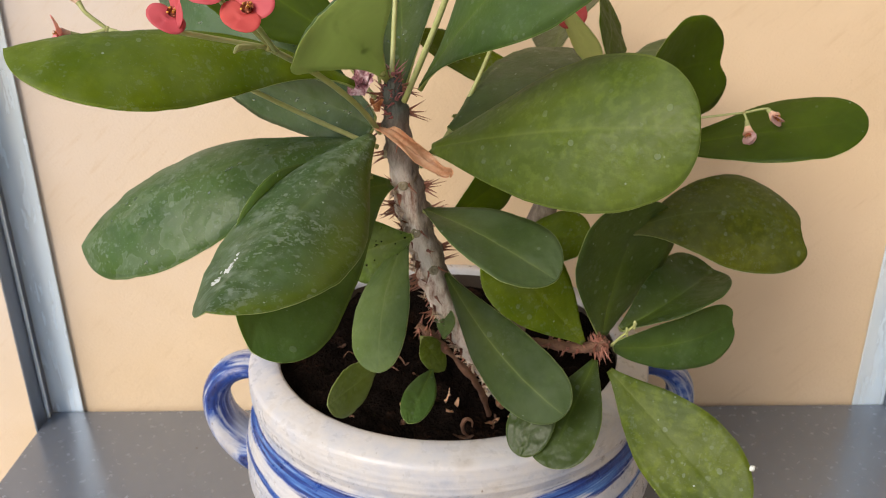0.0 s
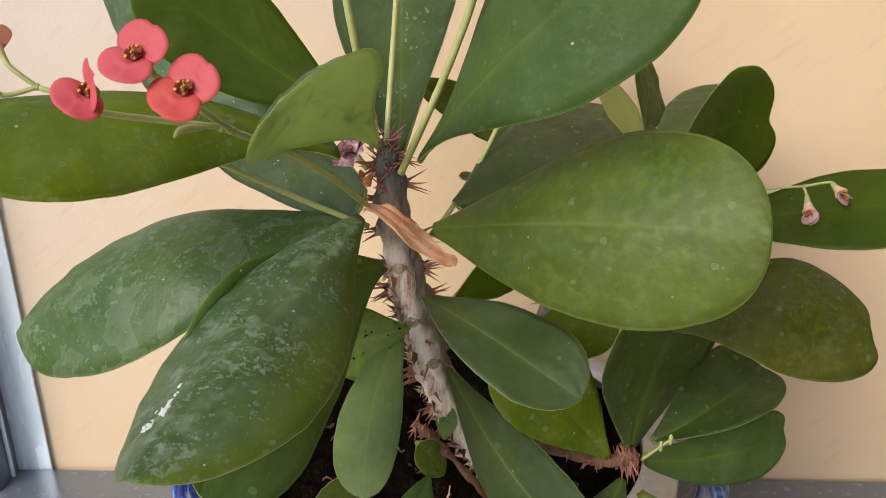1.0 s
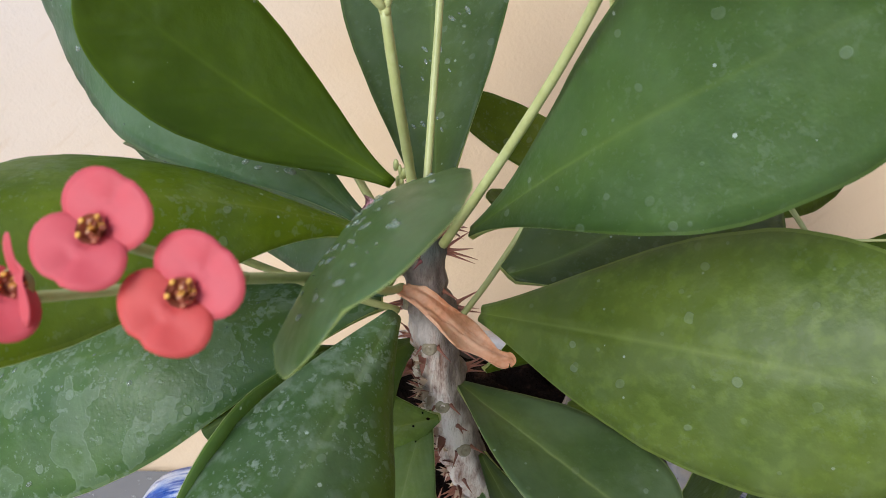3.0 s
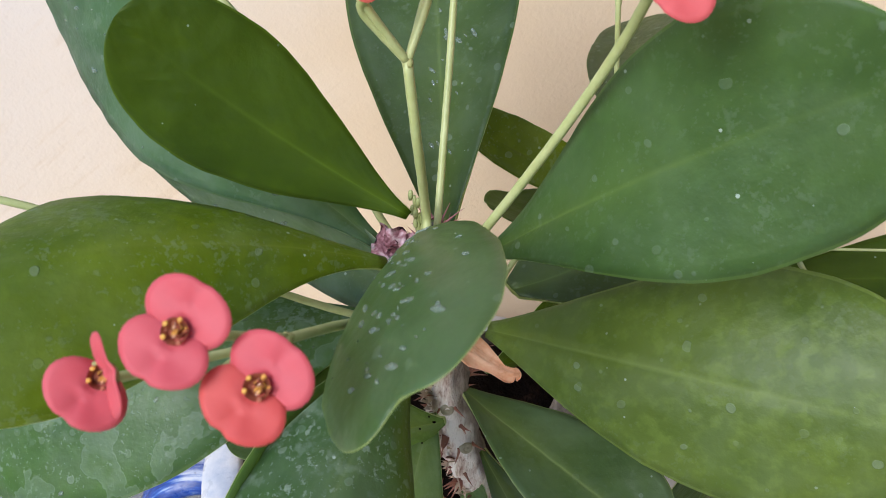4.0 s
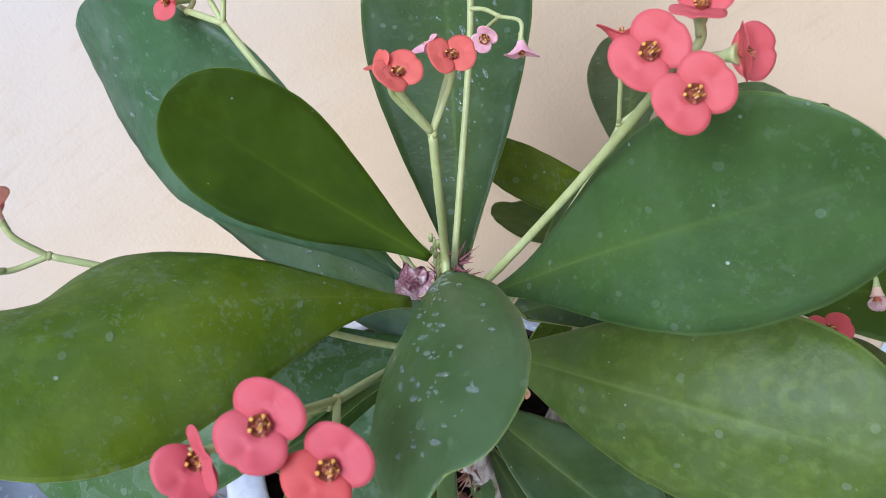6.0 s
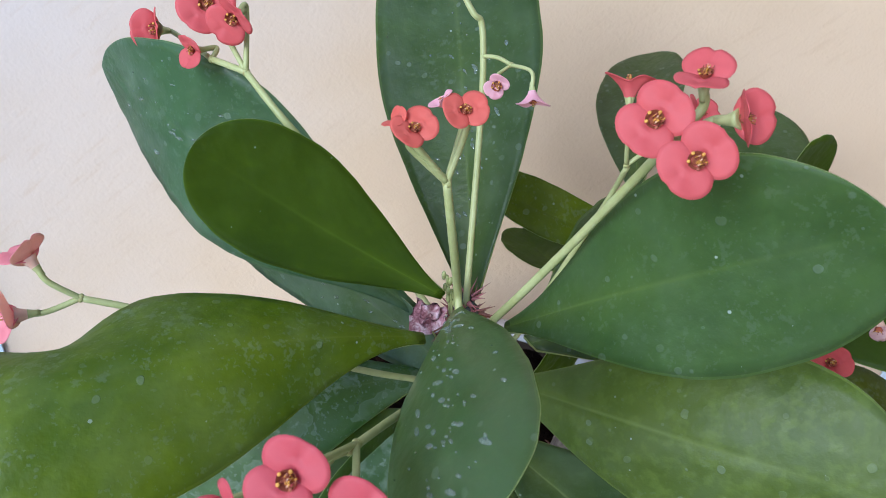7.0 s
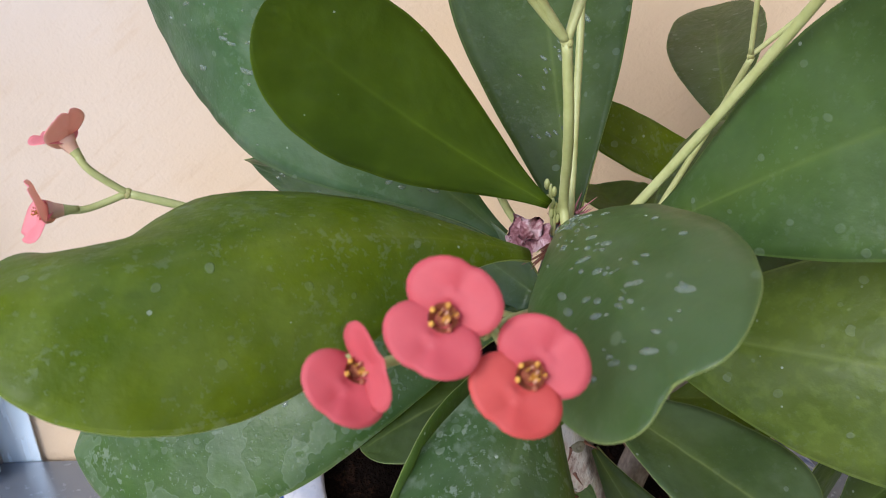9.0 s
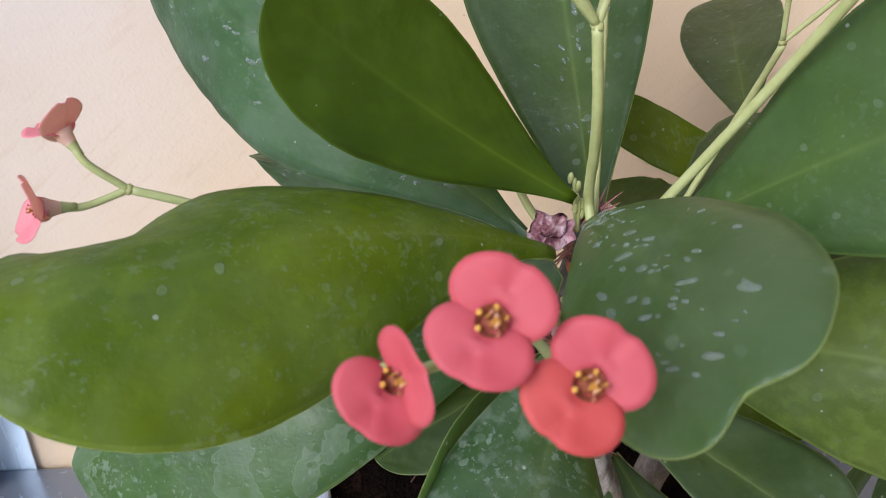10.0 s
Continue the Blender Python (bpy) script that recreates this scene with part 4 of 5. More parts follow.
blade((-0.0078, 0.4911, 0.2393), (-0.0232, 0.4440, 0.2284), roll=17.7, width=0.0205, arch=0.076, cup=0.09, widest=0.65, taper=1.18, twist=-0.3, sway=0.001, skin="mid")
blade((-0.0421, 0.4712, 0.2559), (-0.0702, 0.4254, 0.2553), roll=87.4, width=0.0328, arch=0.036, cup=0.10, widest=0.66, taper=1.20, twist=-0.7, sway=0.013, skin="pale")
blade((0.0000, 0.4996, 0.2578), (0.0029, 0.5018, 0.2804), roll=-6.3, width=0.0192, arch=0.046, cup=0.08, widest=0.66, taper=1.20, twist=0.3, sway=0.003, skin="pale")
blade((-0.0178, 0.4815, 0.3413), (-0.0646, 0.4931, 0.3221), roll=73.0, width=0.0412, arch=0.062, cup=0.08, widest=0.66, taper=1.26, twist=-1.9, sway=-0.007, skin="bright", specks=16, label="yellowing leaf eaten by insects")
blade((0.0022, 0.5177, 0.3377), (0.0468, 0.5476, 0.3658), roll=-94.9, width=0.0387, arch=0.072, cup=0.10, widest=0.66, taper=1.20, twist=1.6, sway=0.002, skin="dark")
blade((0.0474, 0.5662, 0.3898), (0.0238, 0.6256, 0.3790), roll=1.0, width=0.0468, arch=-0.070, cup=0.29, widest=0.67, taper=1.12, twist=-20.8, sway=-0.028, skin="dark")
blade((0.1287, 0.5705, 0.3956), (0.2011, 0.7097, 0.4245), roll=3.9, width=0.0633, arch=0.008, cup=-0.07, widest=0.66, taper=1.20, twist=-3.7, sway=0.020, skin="spotted")
blade((0.1032, 0.5204, 0.4350), (0.1112, 0.5677, 0.4693), roll=-64.6, width=0.0444, arch=0.020, cup=0.04, widest=0.66, taper=1.19, twist=-0.1, sway=0.003, skin="dark")
blade((0.0962, 0.5008, 0.4321), (0.0696, 0.4650, 0.4791), roll=21.9, width=0.0287, arch=-0.023, cup=0.03, widest=0.65, taper=1.15, twist=6.1, sway=-0.021, skin="under")
blade((-0.0400, 0.4700, 0.3850), (-0.1050, 0.4370, 0.3705), roll=4.0, width=0.0400, arch=0.03, cup=0.10, widest=0.66, taper=1.2, skin="grey")


bm = bmesh.new()
bmesh.ops.create_uvsphere(bm, u_segments=8, v_segments=6, radius=0.0012, matrix=Matrix.Translation((0.0062, 0.4440, 0.4632)) @ Matrix.Diagonal((0.9, 1, 1.2, 1)))
part("blemish", bm, SOIL, hole_leaf, "small dark hole")
bm = bmesh.new()
bmesh.ops.create_icosphere(bm, subdivisions=2, radius=0.0016, matrix=Matrix.Translation((0.1660, 0.3685, 0.2500)))
for v in bm.verts:
    v.co += (v.co - Vector((0.1660, 0.3685, 0.2500))) * 0.9 * noise.noise(v.co * 900)
part("lime_crust", bm, LIME, hanging_leaf, "white chalky crumb")

# dry leaf curled round the stem: a thin sheet rolled lengthwise, frayed edges, a hooked tip
bm = bmesh.new()
line = smooth_line([(-0.0368, 0.4660, 0.4142), (-0.0300, 0.4620, 0.4131), (-0.0214, 0.4590, 0.4073), (-0.0127, 0.4580, 0.3997), (-0.0039, 0.4570, 0.3936), (0.0020, 0.4560, 0.3908), (0.0048, 0.4555, 0.3902), (0.0048, 0.4555, 0.3876)], 7)
wide = [0.0054, 0.0064, 0.0066, 0.0062, 0.0052, 0.0036, 0.0018, 0.0006]
grid = []
for i, q in enumerate(line):
    s = i / (len(line) - 1) * 7
    k = min(int(s), 6)
    w = wide[k] + (wide[k + 1] - wide[k]) * (s - k)
    d = (line[min(i + 1, len(line) - 1)] - line[max(i - 1, 0)]).normalized()
    out = Vector((0.1, -0.85, 0.5))
    out = (out - d * out.dot(d)).normalized()
    side = d.cross(out)
    turn = -0.9 + 1.5 * i / len(line)
    out, side = out * math.cos(turn) + side * math.sin(turn), side * math.cos(turn) - out * math.sin(turn)
    row = []
    for j in range(17):
        v = j / 8 - 1
        a = v * (1.20 + 0.12 * math.sin(i * 0.16 + 1)) + (0.9 * max(0.0, v - 0.45) ** 2 * 4)
        fray = 1 + 0.07 * abs(v) ** 3 * noise.noise(Vector((i * 0.55, v * 2, 4)))
        p = side * math.sin(a) * w * 0.86 * fray + out * (math.cos(a) - 0.55) * w * 0.16
        fold = v - 0.65 + 1.3 * i / len(line)
        crease = max(0.0, 1 - 0.9 * fold) if fold > 0 else 0.0
        p += out * w * 0.26 * crease + (side * 0.8 + out) * w * 0.9 * max(0.0, abs(v) - 0.55) * math.sin(i * 0.33 + 2.2 * v) + out * w * 0.8 * max(0.0, abs(v) - 0.72)
        p += (out + side * 0.4) * w * 0.30 * noise.noise(Vector((i * 0.12, j * 0.22, 1)))
        row.append(bm.verts.new(q + p))
    grid.append(row)
for a, b in zip(grid, grid[1:]):
    for j in range(16):
        bm.faces.new((a[j], a[j + 1], b[j + 1], b[j]))
bmesh.ops.solidify(bm, geom=bm.faces[:], thickness=0.00035)
part("dry_leaf", bm, DRY_LEAF, plant, "withered curled brown leaf")
# its broken-off stalk end, curled to a small cup
bm = bmesh.new()
rows = []
for i in range(7):
    w = 0.0018 + 0.0024 * (i / 6) ** 2
    rows.append([bm.verts.new(Vector((-0.0363, 0.4640, 0.4244)) + Vector((w * math.cos(0.5 * j + 0.3), -0.6 * w * math.sin(0.5 * j + 0.3), 0.0010 * i + 0.0016 * (i / 6) * math.sin(j * 1.1 + 0.5))) ) for j in range(9)])
for a, b in zip(rows, rows[1:]):
    for j in range(8):
        bm.faces.new((a[j], a[j + 1], b[j + 1], b[j]))
bmesh.ops.solidify(bm, geom=bm.faces[:], thickness=0.0004)
part("dry_leaf", bm, RUST, plant, "curled rust-brown leaf stub")


# ---- flowers ----
def bract_mesh(name, mat, size=1.0, fold=0.25, back=None):
    """One rounded petal-like bract that grows along +x and faces +z; back: another colour behind."""
    bm = bmesh.new()
    R = 0.0066 * size
    layers = []
    for side, lift in enumerate((0.00025, -0.00025)):
        mid = bm.verts.new((R * 0.64, 0, 0.08 * R + lift))
        rings = [[mid]]
        for i in range(1, 7):
            f = i / 6
            ring = []
            for j in range(28):
                a = 2 * math.pi * j / 28
                x = R * (0.64 + 1.0 * f * math.cos(a))
                y = R * 1.36 * f * math.sin(a)
                z = fold * R * (0.35 * max(x / R, 0.0) ** 2 + 0.25 * (y / R) ** 2) + min(x, 0.0) * 0.35 - 0.10 * R * f ** 4 + 0.0004 * math.sin(3 * a + 1) * f
                z -= 0.17 * R * math.exp(-(y / (0.20 * R)) ** 2) * (0.4 + 0.6 * f)
                x *= 1 - 0.05 * f * math.exp(-(y / (0.20 * R)) ** 2) * (x > R)
                ring.append(bm.verts.new((x, y, z + lift * (1 - 0.6 * f))))
            rings.append(ring)
        for j in range(28):
            bm.faces.new((mid, rings[1][j], rings[1][(j + 1) % 28])).material_index = side
        for a, b in zip(rings[1:], rings[2:]):
            for j in range(28):
                bm.faces.new((a[j], b[j], b[(j + 1) % 28], a[(j + 1) % 28])).material_index = side
        layers.append(rings)
    for j in range(28):
        k = (j + 1) % 28
        bm.faces.new((layers[0][6][j], layers[0][6][k], layers[1][6][k], layers[1][6][j]))
    bmesh.ops.recalc_face_normals(bm, faces=bm.faces)
    me = bpy.data.meshes.new(name)
    bm.to_mesh(me)
    bm.free()
    me.materials.append(mat)
    me.materials.append(back or mat)
    for p in me.polygons:
        p.use_smooth = True
    return me


def center_mesh():
    """The small open cup: five ochre glands round its rim, a leaning tangle of golden stamens inside."""
    bm = bmesh.new()
    bmesh.ops.create_cone(bm, cap_ends=False, segments=18, radius1=0.0014, radius2=0.0026, depth=0.0022, matrix=Matrix.Translation((0, 0, 0.0008)))
    bmesh.ops.create_cone(bm, cap_ends=True, segments=12, radius1=0.0013, radius2=0.0015, depth=0.0004, matrix=Matrix.Translation((0, 0, 0.0002)))
    rng = random.Random(4)

    def bead(at, radius, shape, k):
        ball = bmesh.ops.create_uvsphere(bm, u_segments=7, v_segments=5, radius=radius, matrix=Matrix.Translation(at) @ Matrix.Diagonal((*shape, 1)))
        for f in {f for v in ball["verts"] for f in v.link_faces}:
            f.material_index = k

    for i in range(5):
        a = 2 * math.pi * (i + 0.3 * rng.random()) / 5
        bead((0.0023 * math.cos(a), 0.0023 * math.sin(a), 0.0018 + 0.0003 * rng.random()), 0.0006, (1.0, 0.9, 0.4), 1 if i < 3 else 0)
    for i in range(20):
        a = rng.random() * 2 * math.pi
        r = 0.0011 * rng.random() ** 0.6
        p = Vector((r * math.cos(a), r * math.sin(a), 0.0006))
        tip = p + Vector((0.0005 + rng.uniform(-1, 1) * 0.0011, -0.0004 + rng.uniform(-1, 1) * 0.0011, 0.0014 + 0.0024 * rng.random()))
        k = (0, 1, 0, 1, 2)[i % 5]
        tube(bm, [p, tip], [0.00017, 0.00013], 5, mat=min(k, 1))
        bead(tip + Vector((0.00018, 0, 0)), 0.00018 + 0.00012 * rng.random(), (1, 0.8, 0.8), k)
        bead(tip - Vector((0.00018, 0, 0)), 0.00020, (1, 0.8, 0.8), k)
    me = bpy.data.meshes.new("flower_center")
    bmesh.ops.recalc_face_normals(bm, faces=bm.faces)
    bm.to_mesh(me)
    bm.free()
    me.materials.append(CUP)
    me.materials.append(STAMEN)
    me.materials.append(POLLEN)
    for p in me.polygons:
        p.use_smooth = True
    return me


BRACTS = {"salmon": bract_mesh("bract", BRACT_SALMON), "coral": bract_mesh("bract", BRACT), "rose": bract_mesh("bract", BRACT_ROSE), "shell": bract_mesh("bract", BRACT_PINK, 1.0, 0.5, BRACT_OLD), "scarlet": bract_mesh("bract", BRACT_RED), "faded": bract_mesh("bract", BRACT_PALE, 0.62, 0.7), "withered": bract_mesh("bract", BRACT_DRY, 0.55, 0.8)}
CENTER = center_mesh()


def trumpet_mesh(outer, inner_mat):
    """A flower seen from its side: green funnel, two bracts fused to a flaring trumpet with waved lips."""
    bm = bmesh.new()
    rows = [(0.0013, -0.0125), (0.0016, -0.0095), (0.0023, -0.0066), (0.0033, -0.0040), (0.0048, -0.0018), (0.0070, 0.0002), (0.0090, 0.0012), (0.0096, 0.0010)]
    n = 32
    rings = []
    for inner in (0, 1):
        for r, z in (rows if not inner else rows[::-1]):
            k = r / 0.0096
            ring = []
            for j in range(n):
                a = 2 * math.pi * j / n
                f = 1 + 0.24 * math.cos(2 * a) * k
                q = max(r * f - 0.0004 * inner, 0.0003)
                lip = 0.0034 * k ** 2 * abs(math.cos(a)) - 0.0022 * k ** 3 * math.exp(-((math.cos(a) + 1) / 0.25) ** 2) + 0.0006 * math.sin(3 * a + 1) * k
                ring.append(bm.verts.new((q * math.cos(a), q * 0.78 * math.sin(a), z + 0.0004 * inner + lip)))
            rings.append(ring)
    for i, (a, b) in enumerate(zip(rings, rings[1:])):
        for j in range(n):
            bm.faces.new((a[j], a[(j + 1) % n], b[(j + 1) % n], b[j])).material_index = 2 if i < 2 else 0 if i < 8 else 1
    me = bpy.data.meshes.new("bract")
    bmesh.ops.recalc_face_normals(bm, faces=bm.faces)
    bm.to_mesh(me)
    bm.free()
    for m in (outer, inner_mat, STALK):
        me.materials.append(m)
    for p in me.polygons:
        p.use_smooth = True
    return me


TRUMPETS = {"red": trumpet_mesh(BRACT, BRACT), "pale": trumpet_mesh(BRACT_PALE, BRACT_PALE)}


def tube_mesh(mats):
    """The funnel behind the bracts, green at the stalk."""
    bm = bmesh.new()
    rows = [(0.0012, -0.0095), (0.0014, -0.0075), (0.0019, -0.0050), (0.0026, -0.0025), (0.0036, -0.0004), (0.0022, -0.0006)]
    lathe(bm, rows, (0, 0, 0), 16)
    for f in bm.faces:
        f.material_index = 0 if f.calc_center_median().z < -0.0055 else 1
    me = bpy.data.meshes.new("flower_tube")
    bmesh.ops.recalc_face_normals(bm, faces=bm.faces)
    bm.to_mesh(me)
    bm.free()
    for m in mats:
        me.materials.append(m)
    for p in me.polygons:
        p.use_smooth = True
    return me


TUBES = {"green": tube_mesh([STALK, STALK]), "orange": tube_mesh([STALK, BRACT_OLD]), "faded": tube_mesh([BRACT_PALE, BRACT_PALE])}


def stalk(lines, radius, label=""):
    """A flower stalk: its tubes in one mesh."""
    bm = bmesh.new()
    for points, *radii in lines:
        tube(bm, points, [radius * r for r in radii], 9, 0.06)
    return part("flower_stalk", bm, STALK, plant, label)


def flower(on, center, facing, roll, colours=("coral", "coral"), size=1.0, lifts=(8, 8), turn=0):
    """Two bracts and a gold center on a stalk. facing: the way it opens; roll turns the pair; lifts: how far each is folded up; turn: twists the first."""
    z = Vector(facing).normalized()
    x = Vector((0, 0, 1)).cross(z)
    x = x.normalized() if x.length > 0.01 else Vector((1, 0, 0))
    y = z.cross(x)
    m = Matrix.Translation(center) @ Matrix((x, y, z)).transposed().to_4x4() @ pose(0, 0, 0, 0, 0, roll) @ Matrix.Scale(size, 4)
    if colours[0] == "trumpet":
        ob = new("bract", TRUMPETS[colours[1]])
        ob.parent = on
        ob.matrix_local = m
    for k in (0, 1) if colours[0] != "trumpet" else ():
        ob = new("bract", BRACTS[colours[k]])
        ob.parent = on
        ob.matrix_local = m @ pose(0, 0, 0, 0, 0, turn) @ pose(0, 0, 0, 0, -lifts[k], 0) if k == 0 else m @ pose(0, 0, 0.0004, 0, 0, 180) @ pose(0, 0, 0, 0, -lifts[k], 0)
    ob = new("flower_center", CENTER)
    ob.parent = on
    ob.matrix_local = m
    if colours[0] == "trumpet":
        return
    ob = new("flower_tube", TUBES["orange" if colours[0] in ("shell", "withered") else "faded" if colours[0] == "faded" else "green"])
    ob.parent = on
    ob.matrix_local = m


def behind(center, facing, d):
    return tuple(Vector(center) - Vector(facing).normalized() * d)


def cluster(lines, radius, flowers, label=""):
    """A stalk with its flowers; each flower: fork point, center, facing, roll, colours, size, lifts."""
    tubes = list(lines)
    for fork, center, facing, *_ in flowers:
        tubes.append(([fork, behind(center, facing, 0.011), behind(center, facing, 0.0045), behind(center, facing, 0.0035)], 0.75, 0.85))
    on = stalk(tubes, radius, label)
    for fork, center, facing, *rest in flowers:
        flower(on, center, facing, *rest)
    for q in {tuple(fork) for fork, *_ in flowers}:
        bm = bmesh.new()
        bmesh.ops.create_icosphere(bm, subdivisions=2, radius=radius * 1.12, matrix=Matrix.Translation(q))
        for v in bm.verts:
            v.co += (v.co - Vector(q)) * 0.35 * noise.noise(v.co * 700)
        part("knot", bm, KNOT, on)


cluster([([(-0.0362, 0.4745, 0.4095), (-0.0402, 0.4445, 0.4265), (-0.0464, 0.4238, 0.4405), (-0.0591, 0.3989, 0.4585), (-0.0750, 0.3684, 0.4764)], 1.05, 0.95)], 0.0015, [
    ((-0.0728, 0.3726, 0.4743), (-0.0733, 0.3292, 0.4972), (-0.08, -0.76, 0.65), 55, ("rose", "scarlet"), 1.0, (8, 4)),
    ((-0.0728, 0.3726, 0.4743), (-0.0882, 0.3345, 0.5059), (-0.15, -0.75, 0.65), 68, ("rose", "rose"), 1.0, (8, 10)),
    ((-0.0750, 0.3684, 0.4764), (-0.1034, 0.3337, 0.4953), (0.22, -0.70, 0.68), 40, ("rose", "rose"), 0.93, (70, 4), -32),
], "pale green stalk with three coral flowers")
cluster([([(-0.0326, 0.4662, 0.4442), (-0.0332, 0.4721, 0.4509), (-0.0346, 0.4693, 0.4607), (-0.0366, 0.4625, 0.4742), (-0.0395, 0.4562, 0.4923), (-0.0431, 0.4549, 0.5158)], 1.05, 1.0)], 0.0017, [
    ((-0.0431, 0.4549, 0.5158), (-0.0559, 0.4471, 0.5405), (0.06, -0.47, 0.88), 30, ("salmon", "salmon"), 0.76, (18, 10)),
    ((-0.0431, 0.4549, 0.5158), (-0.0386, 0.4558, 0.5432), (-0.03, -0.55, 0.84), 14, ("salmon", "salmon"), 0.76, (12, 12)),
    ((-0.0431, 0.4549, 0.5158), (-0.0612, 0.4511, 0.5409), (-0.57, -0.07, 0.82), 123, ("salmon", "salmon"), 0.5, (35, 25)),
    ((-0.0431, 0.4549, 0.5158), (-0.0456, 0.4618, 0.5435), (-0.77, 0.15, 0.62), -112, ("trumpet", "pale"), 0.5, (0, 0)),
], "pale green forked stalk with small coral flowers")
cluster([([(-0.0286, 0.4774, 0.4384), (-0.0269, 0.4936, 0.4692), (-0.0252, 0.5098, 0.4999), (-0.0244, 0.5233, 0.5264), (-0.0257, 0.5318, 0.5443), (-0.0300, 0.5325, 0.5495), (-0.0411, 0.5450, 0.5655)], 1.0, 0.85)], 0.0015, [], "tall pale green stalk")
cluster([([(-0.0255, 0.5183, 0.5364), (-0.0208, 0.5133, 0.5381), (-0.0158, 0.5081, 0.5375)], 0.9, 0.8)], 0.0010, [
    ((-0.0158, 0.5081, 0.5375), (-0.0207, 0.5081, 0.5289), (-0.15, -0.92, 0.05), 58, ("faded", "faded"), 0.80, (5, 5)),
    ((-0.0158, 0.5081, 0.5375), (-0.0098, 0.4875, 0.5327), (0.05, -0.66, -0.75), 16, ("trumpet", "pale"), 0.55, (0, 0)),
    ], "thin hooked stalk with two drooping faded pink flowers")
cluster([([(-0.0215, 0.4756, 0.4272), (-0.0096, 0.4652, 0.4555), (0.0018, 0.4551, 0.4840), (0.0109, 0.4435, 0.5116), (0.0158, 0.4288, 0.5368), (0.0148, 0.4092, 0.5583)], 1.0, 0.85)], 0.0018, [
    ((0.0157, 0.4147, 0.5534), (0.0082, 0.4074, 0.5664), (-0.39, -0.77, 0.50), 62, ("coral", "coral"), 1.0, (8, 8)),
    ((0.0157, 0.4147, 0.5534), (0.0188, 0.3978, 0.5594), (-0.33, -0.84, 0.43), 52, ("coral", "coral"), 1.0, (6, 6)),
    ((0.0157, 0.4147, 0.5534), (0.0364, 0.4148, 0.5639), (0.55, -0.68, 0.48), -10, ("coral", "coral"), 0.92, (35, 38)),
    ((0.0157, 0.4147, 0.5534), (0.0240, 0.4189, 0.5746), (-0.18, -0.08, 0.98), 122, ("coral", "coral"), 0.86, (26, 4)),
], "thick pale green stalk with four coral flowers")
cluster([([(-0.0133, 0.4904, 0.3831), (0.0013, 0.5059, 0.3962), (0.0160, 0.5161, 0.4180), (0.0285, 0.5200, 0.4440), (0.0370, 0.5169, 0.4708), (0.0384, 0.5057, 0.4945)], 1.05, 1.0)], 0.0013, [
    ((0.0378, 0.5057, 0.4950), (0.0319, 0.5050, 0.5327), (-0.02, 0.45, 0.89), -19, ("trumpet", "red"), 0.85, (0, 0)),
    ((0.0378, 0.5057, 0.4950), (0.0634, 0.5055, 0.5206), (0.40, -0.45, 0.80), -25, ("coral", "coral"), 0.8, (20, 20)),
], "green stalk rising behind the large leaf, with two flowers")
cluster([([(-0.0380, 0.4800, 0.4280), (-0.0498, 0.4901, 0.4401), (-0.0650, 0.4906, 0.4691), (-0.0834, 0.4881, 0.4968), (-0.1021, 0.4907, 0.5190), (-0.1180, 0.5066, 0.5316)], 1.1, 1.0), ([(-0.1180, 0.5066, 0.5316), (-0.1325, 0.5176, 0.5316)], 1.0, 0.9)], 0.0014, [
    ((-0.1325, 0.5176, 0.5316), (-0.1611, 0.5500, 0.5300), (-0.41, -0.81, 0.41), 16, ("coral", "coral"), 0.95, (45, 35)),
    ((-0.1325, 0.5176, 0.5316), (-0.1394, 0.5180, 0.5347), (-0.68, -0.71, 0.18), 95, ("coral", "coral"), 0.7, (30, 25)),
    ((-0.1180, 0.5066, 0.5316), (-0.1329, 0.5200, 0.5526), (0.01, -0.87, 0.50), 48, ("coral", "coral"), 1.05, (8, 8)),
    ((-0.1180, 0.5066, 0.5316), (-0.1217, 0.5100, 0.5515), (-0.32, -0.95, -0.02), 45, ("coral", "coral"), 0.95, (30, 10)),
], "forked stalk with four coral flowers")
cluster([([(-0.0373, 0.4705, 0.4017), (-0.0673, 0.4585, 0.4195), (-0.0976, 0.4503, 0.4376), (-0.1263, 0.4450, 0.4542), (-0.1514, 0.4415, 0.4672), (-0.1710, 0.4391, 0.4746)], 1.05, 0.9)], 0.0014, [
    ((-0.1710, 0.4391, 0.4746), (-0.1861, 0.4410, 0.4910), (-0.58, 0.30, 0.75), 92, ("shell", "shell"), 0.84, (18, 24)),
    ((-0.1710, 0.4391, 0.4746), (-0.1911, 0.4300, 0.4739), (-0.90, -0.42, 0.16), 84, ("shell", "shell"), 0.90, (16, 24)),
], "thin forked stalk with two salmon flowers")
cluster([([(0.090, 0.565, 0.405), (0.150, 0.545, 0.398), (0.195, 0.530, 0.405)], 0.9, 0.7)], 0.0010, [
    ((0.195, 0.530, 0.405), (0.1954, 0.5180, 0.3941), (-0.01, -0.71, -0.70), 148, ("withered", "withered"), 1.05, (60, 60)),
    ((0.195, 0.530, 0.405), (0.2107, 0.5180, 0.4050), (0.20, -0.94, -0.28), 61, ("withered", "withered"), 1.0, (50, 40)),
], "thin dry stalk with withered pink flowers")
cluster([([(0.092, 0.565, 0.410), (0.120, 0.540, 0.430), (0.1364, 0.4770, 0.4067)], 1.0, 0.8)], 0.0014, [
    ((0.1364, 0.4770, 0.4067), (0.1364, 0.4650, 0.4187), (-0.29, -0.24, 0.93), 51, ("scarlet", "scarlet"), 0.9, (10, 10)),
], "short stalk with a scarlet flower")
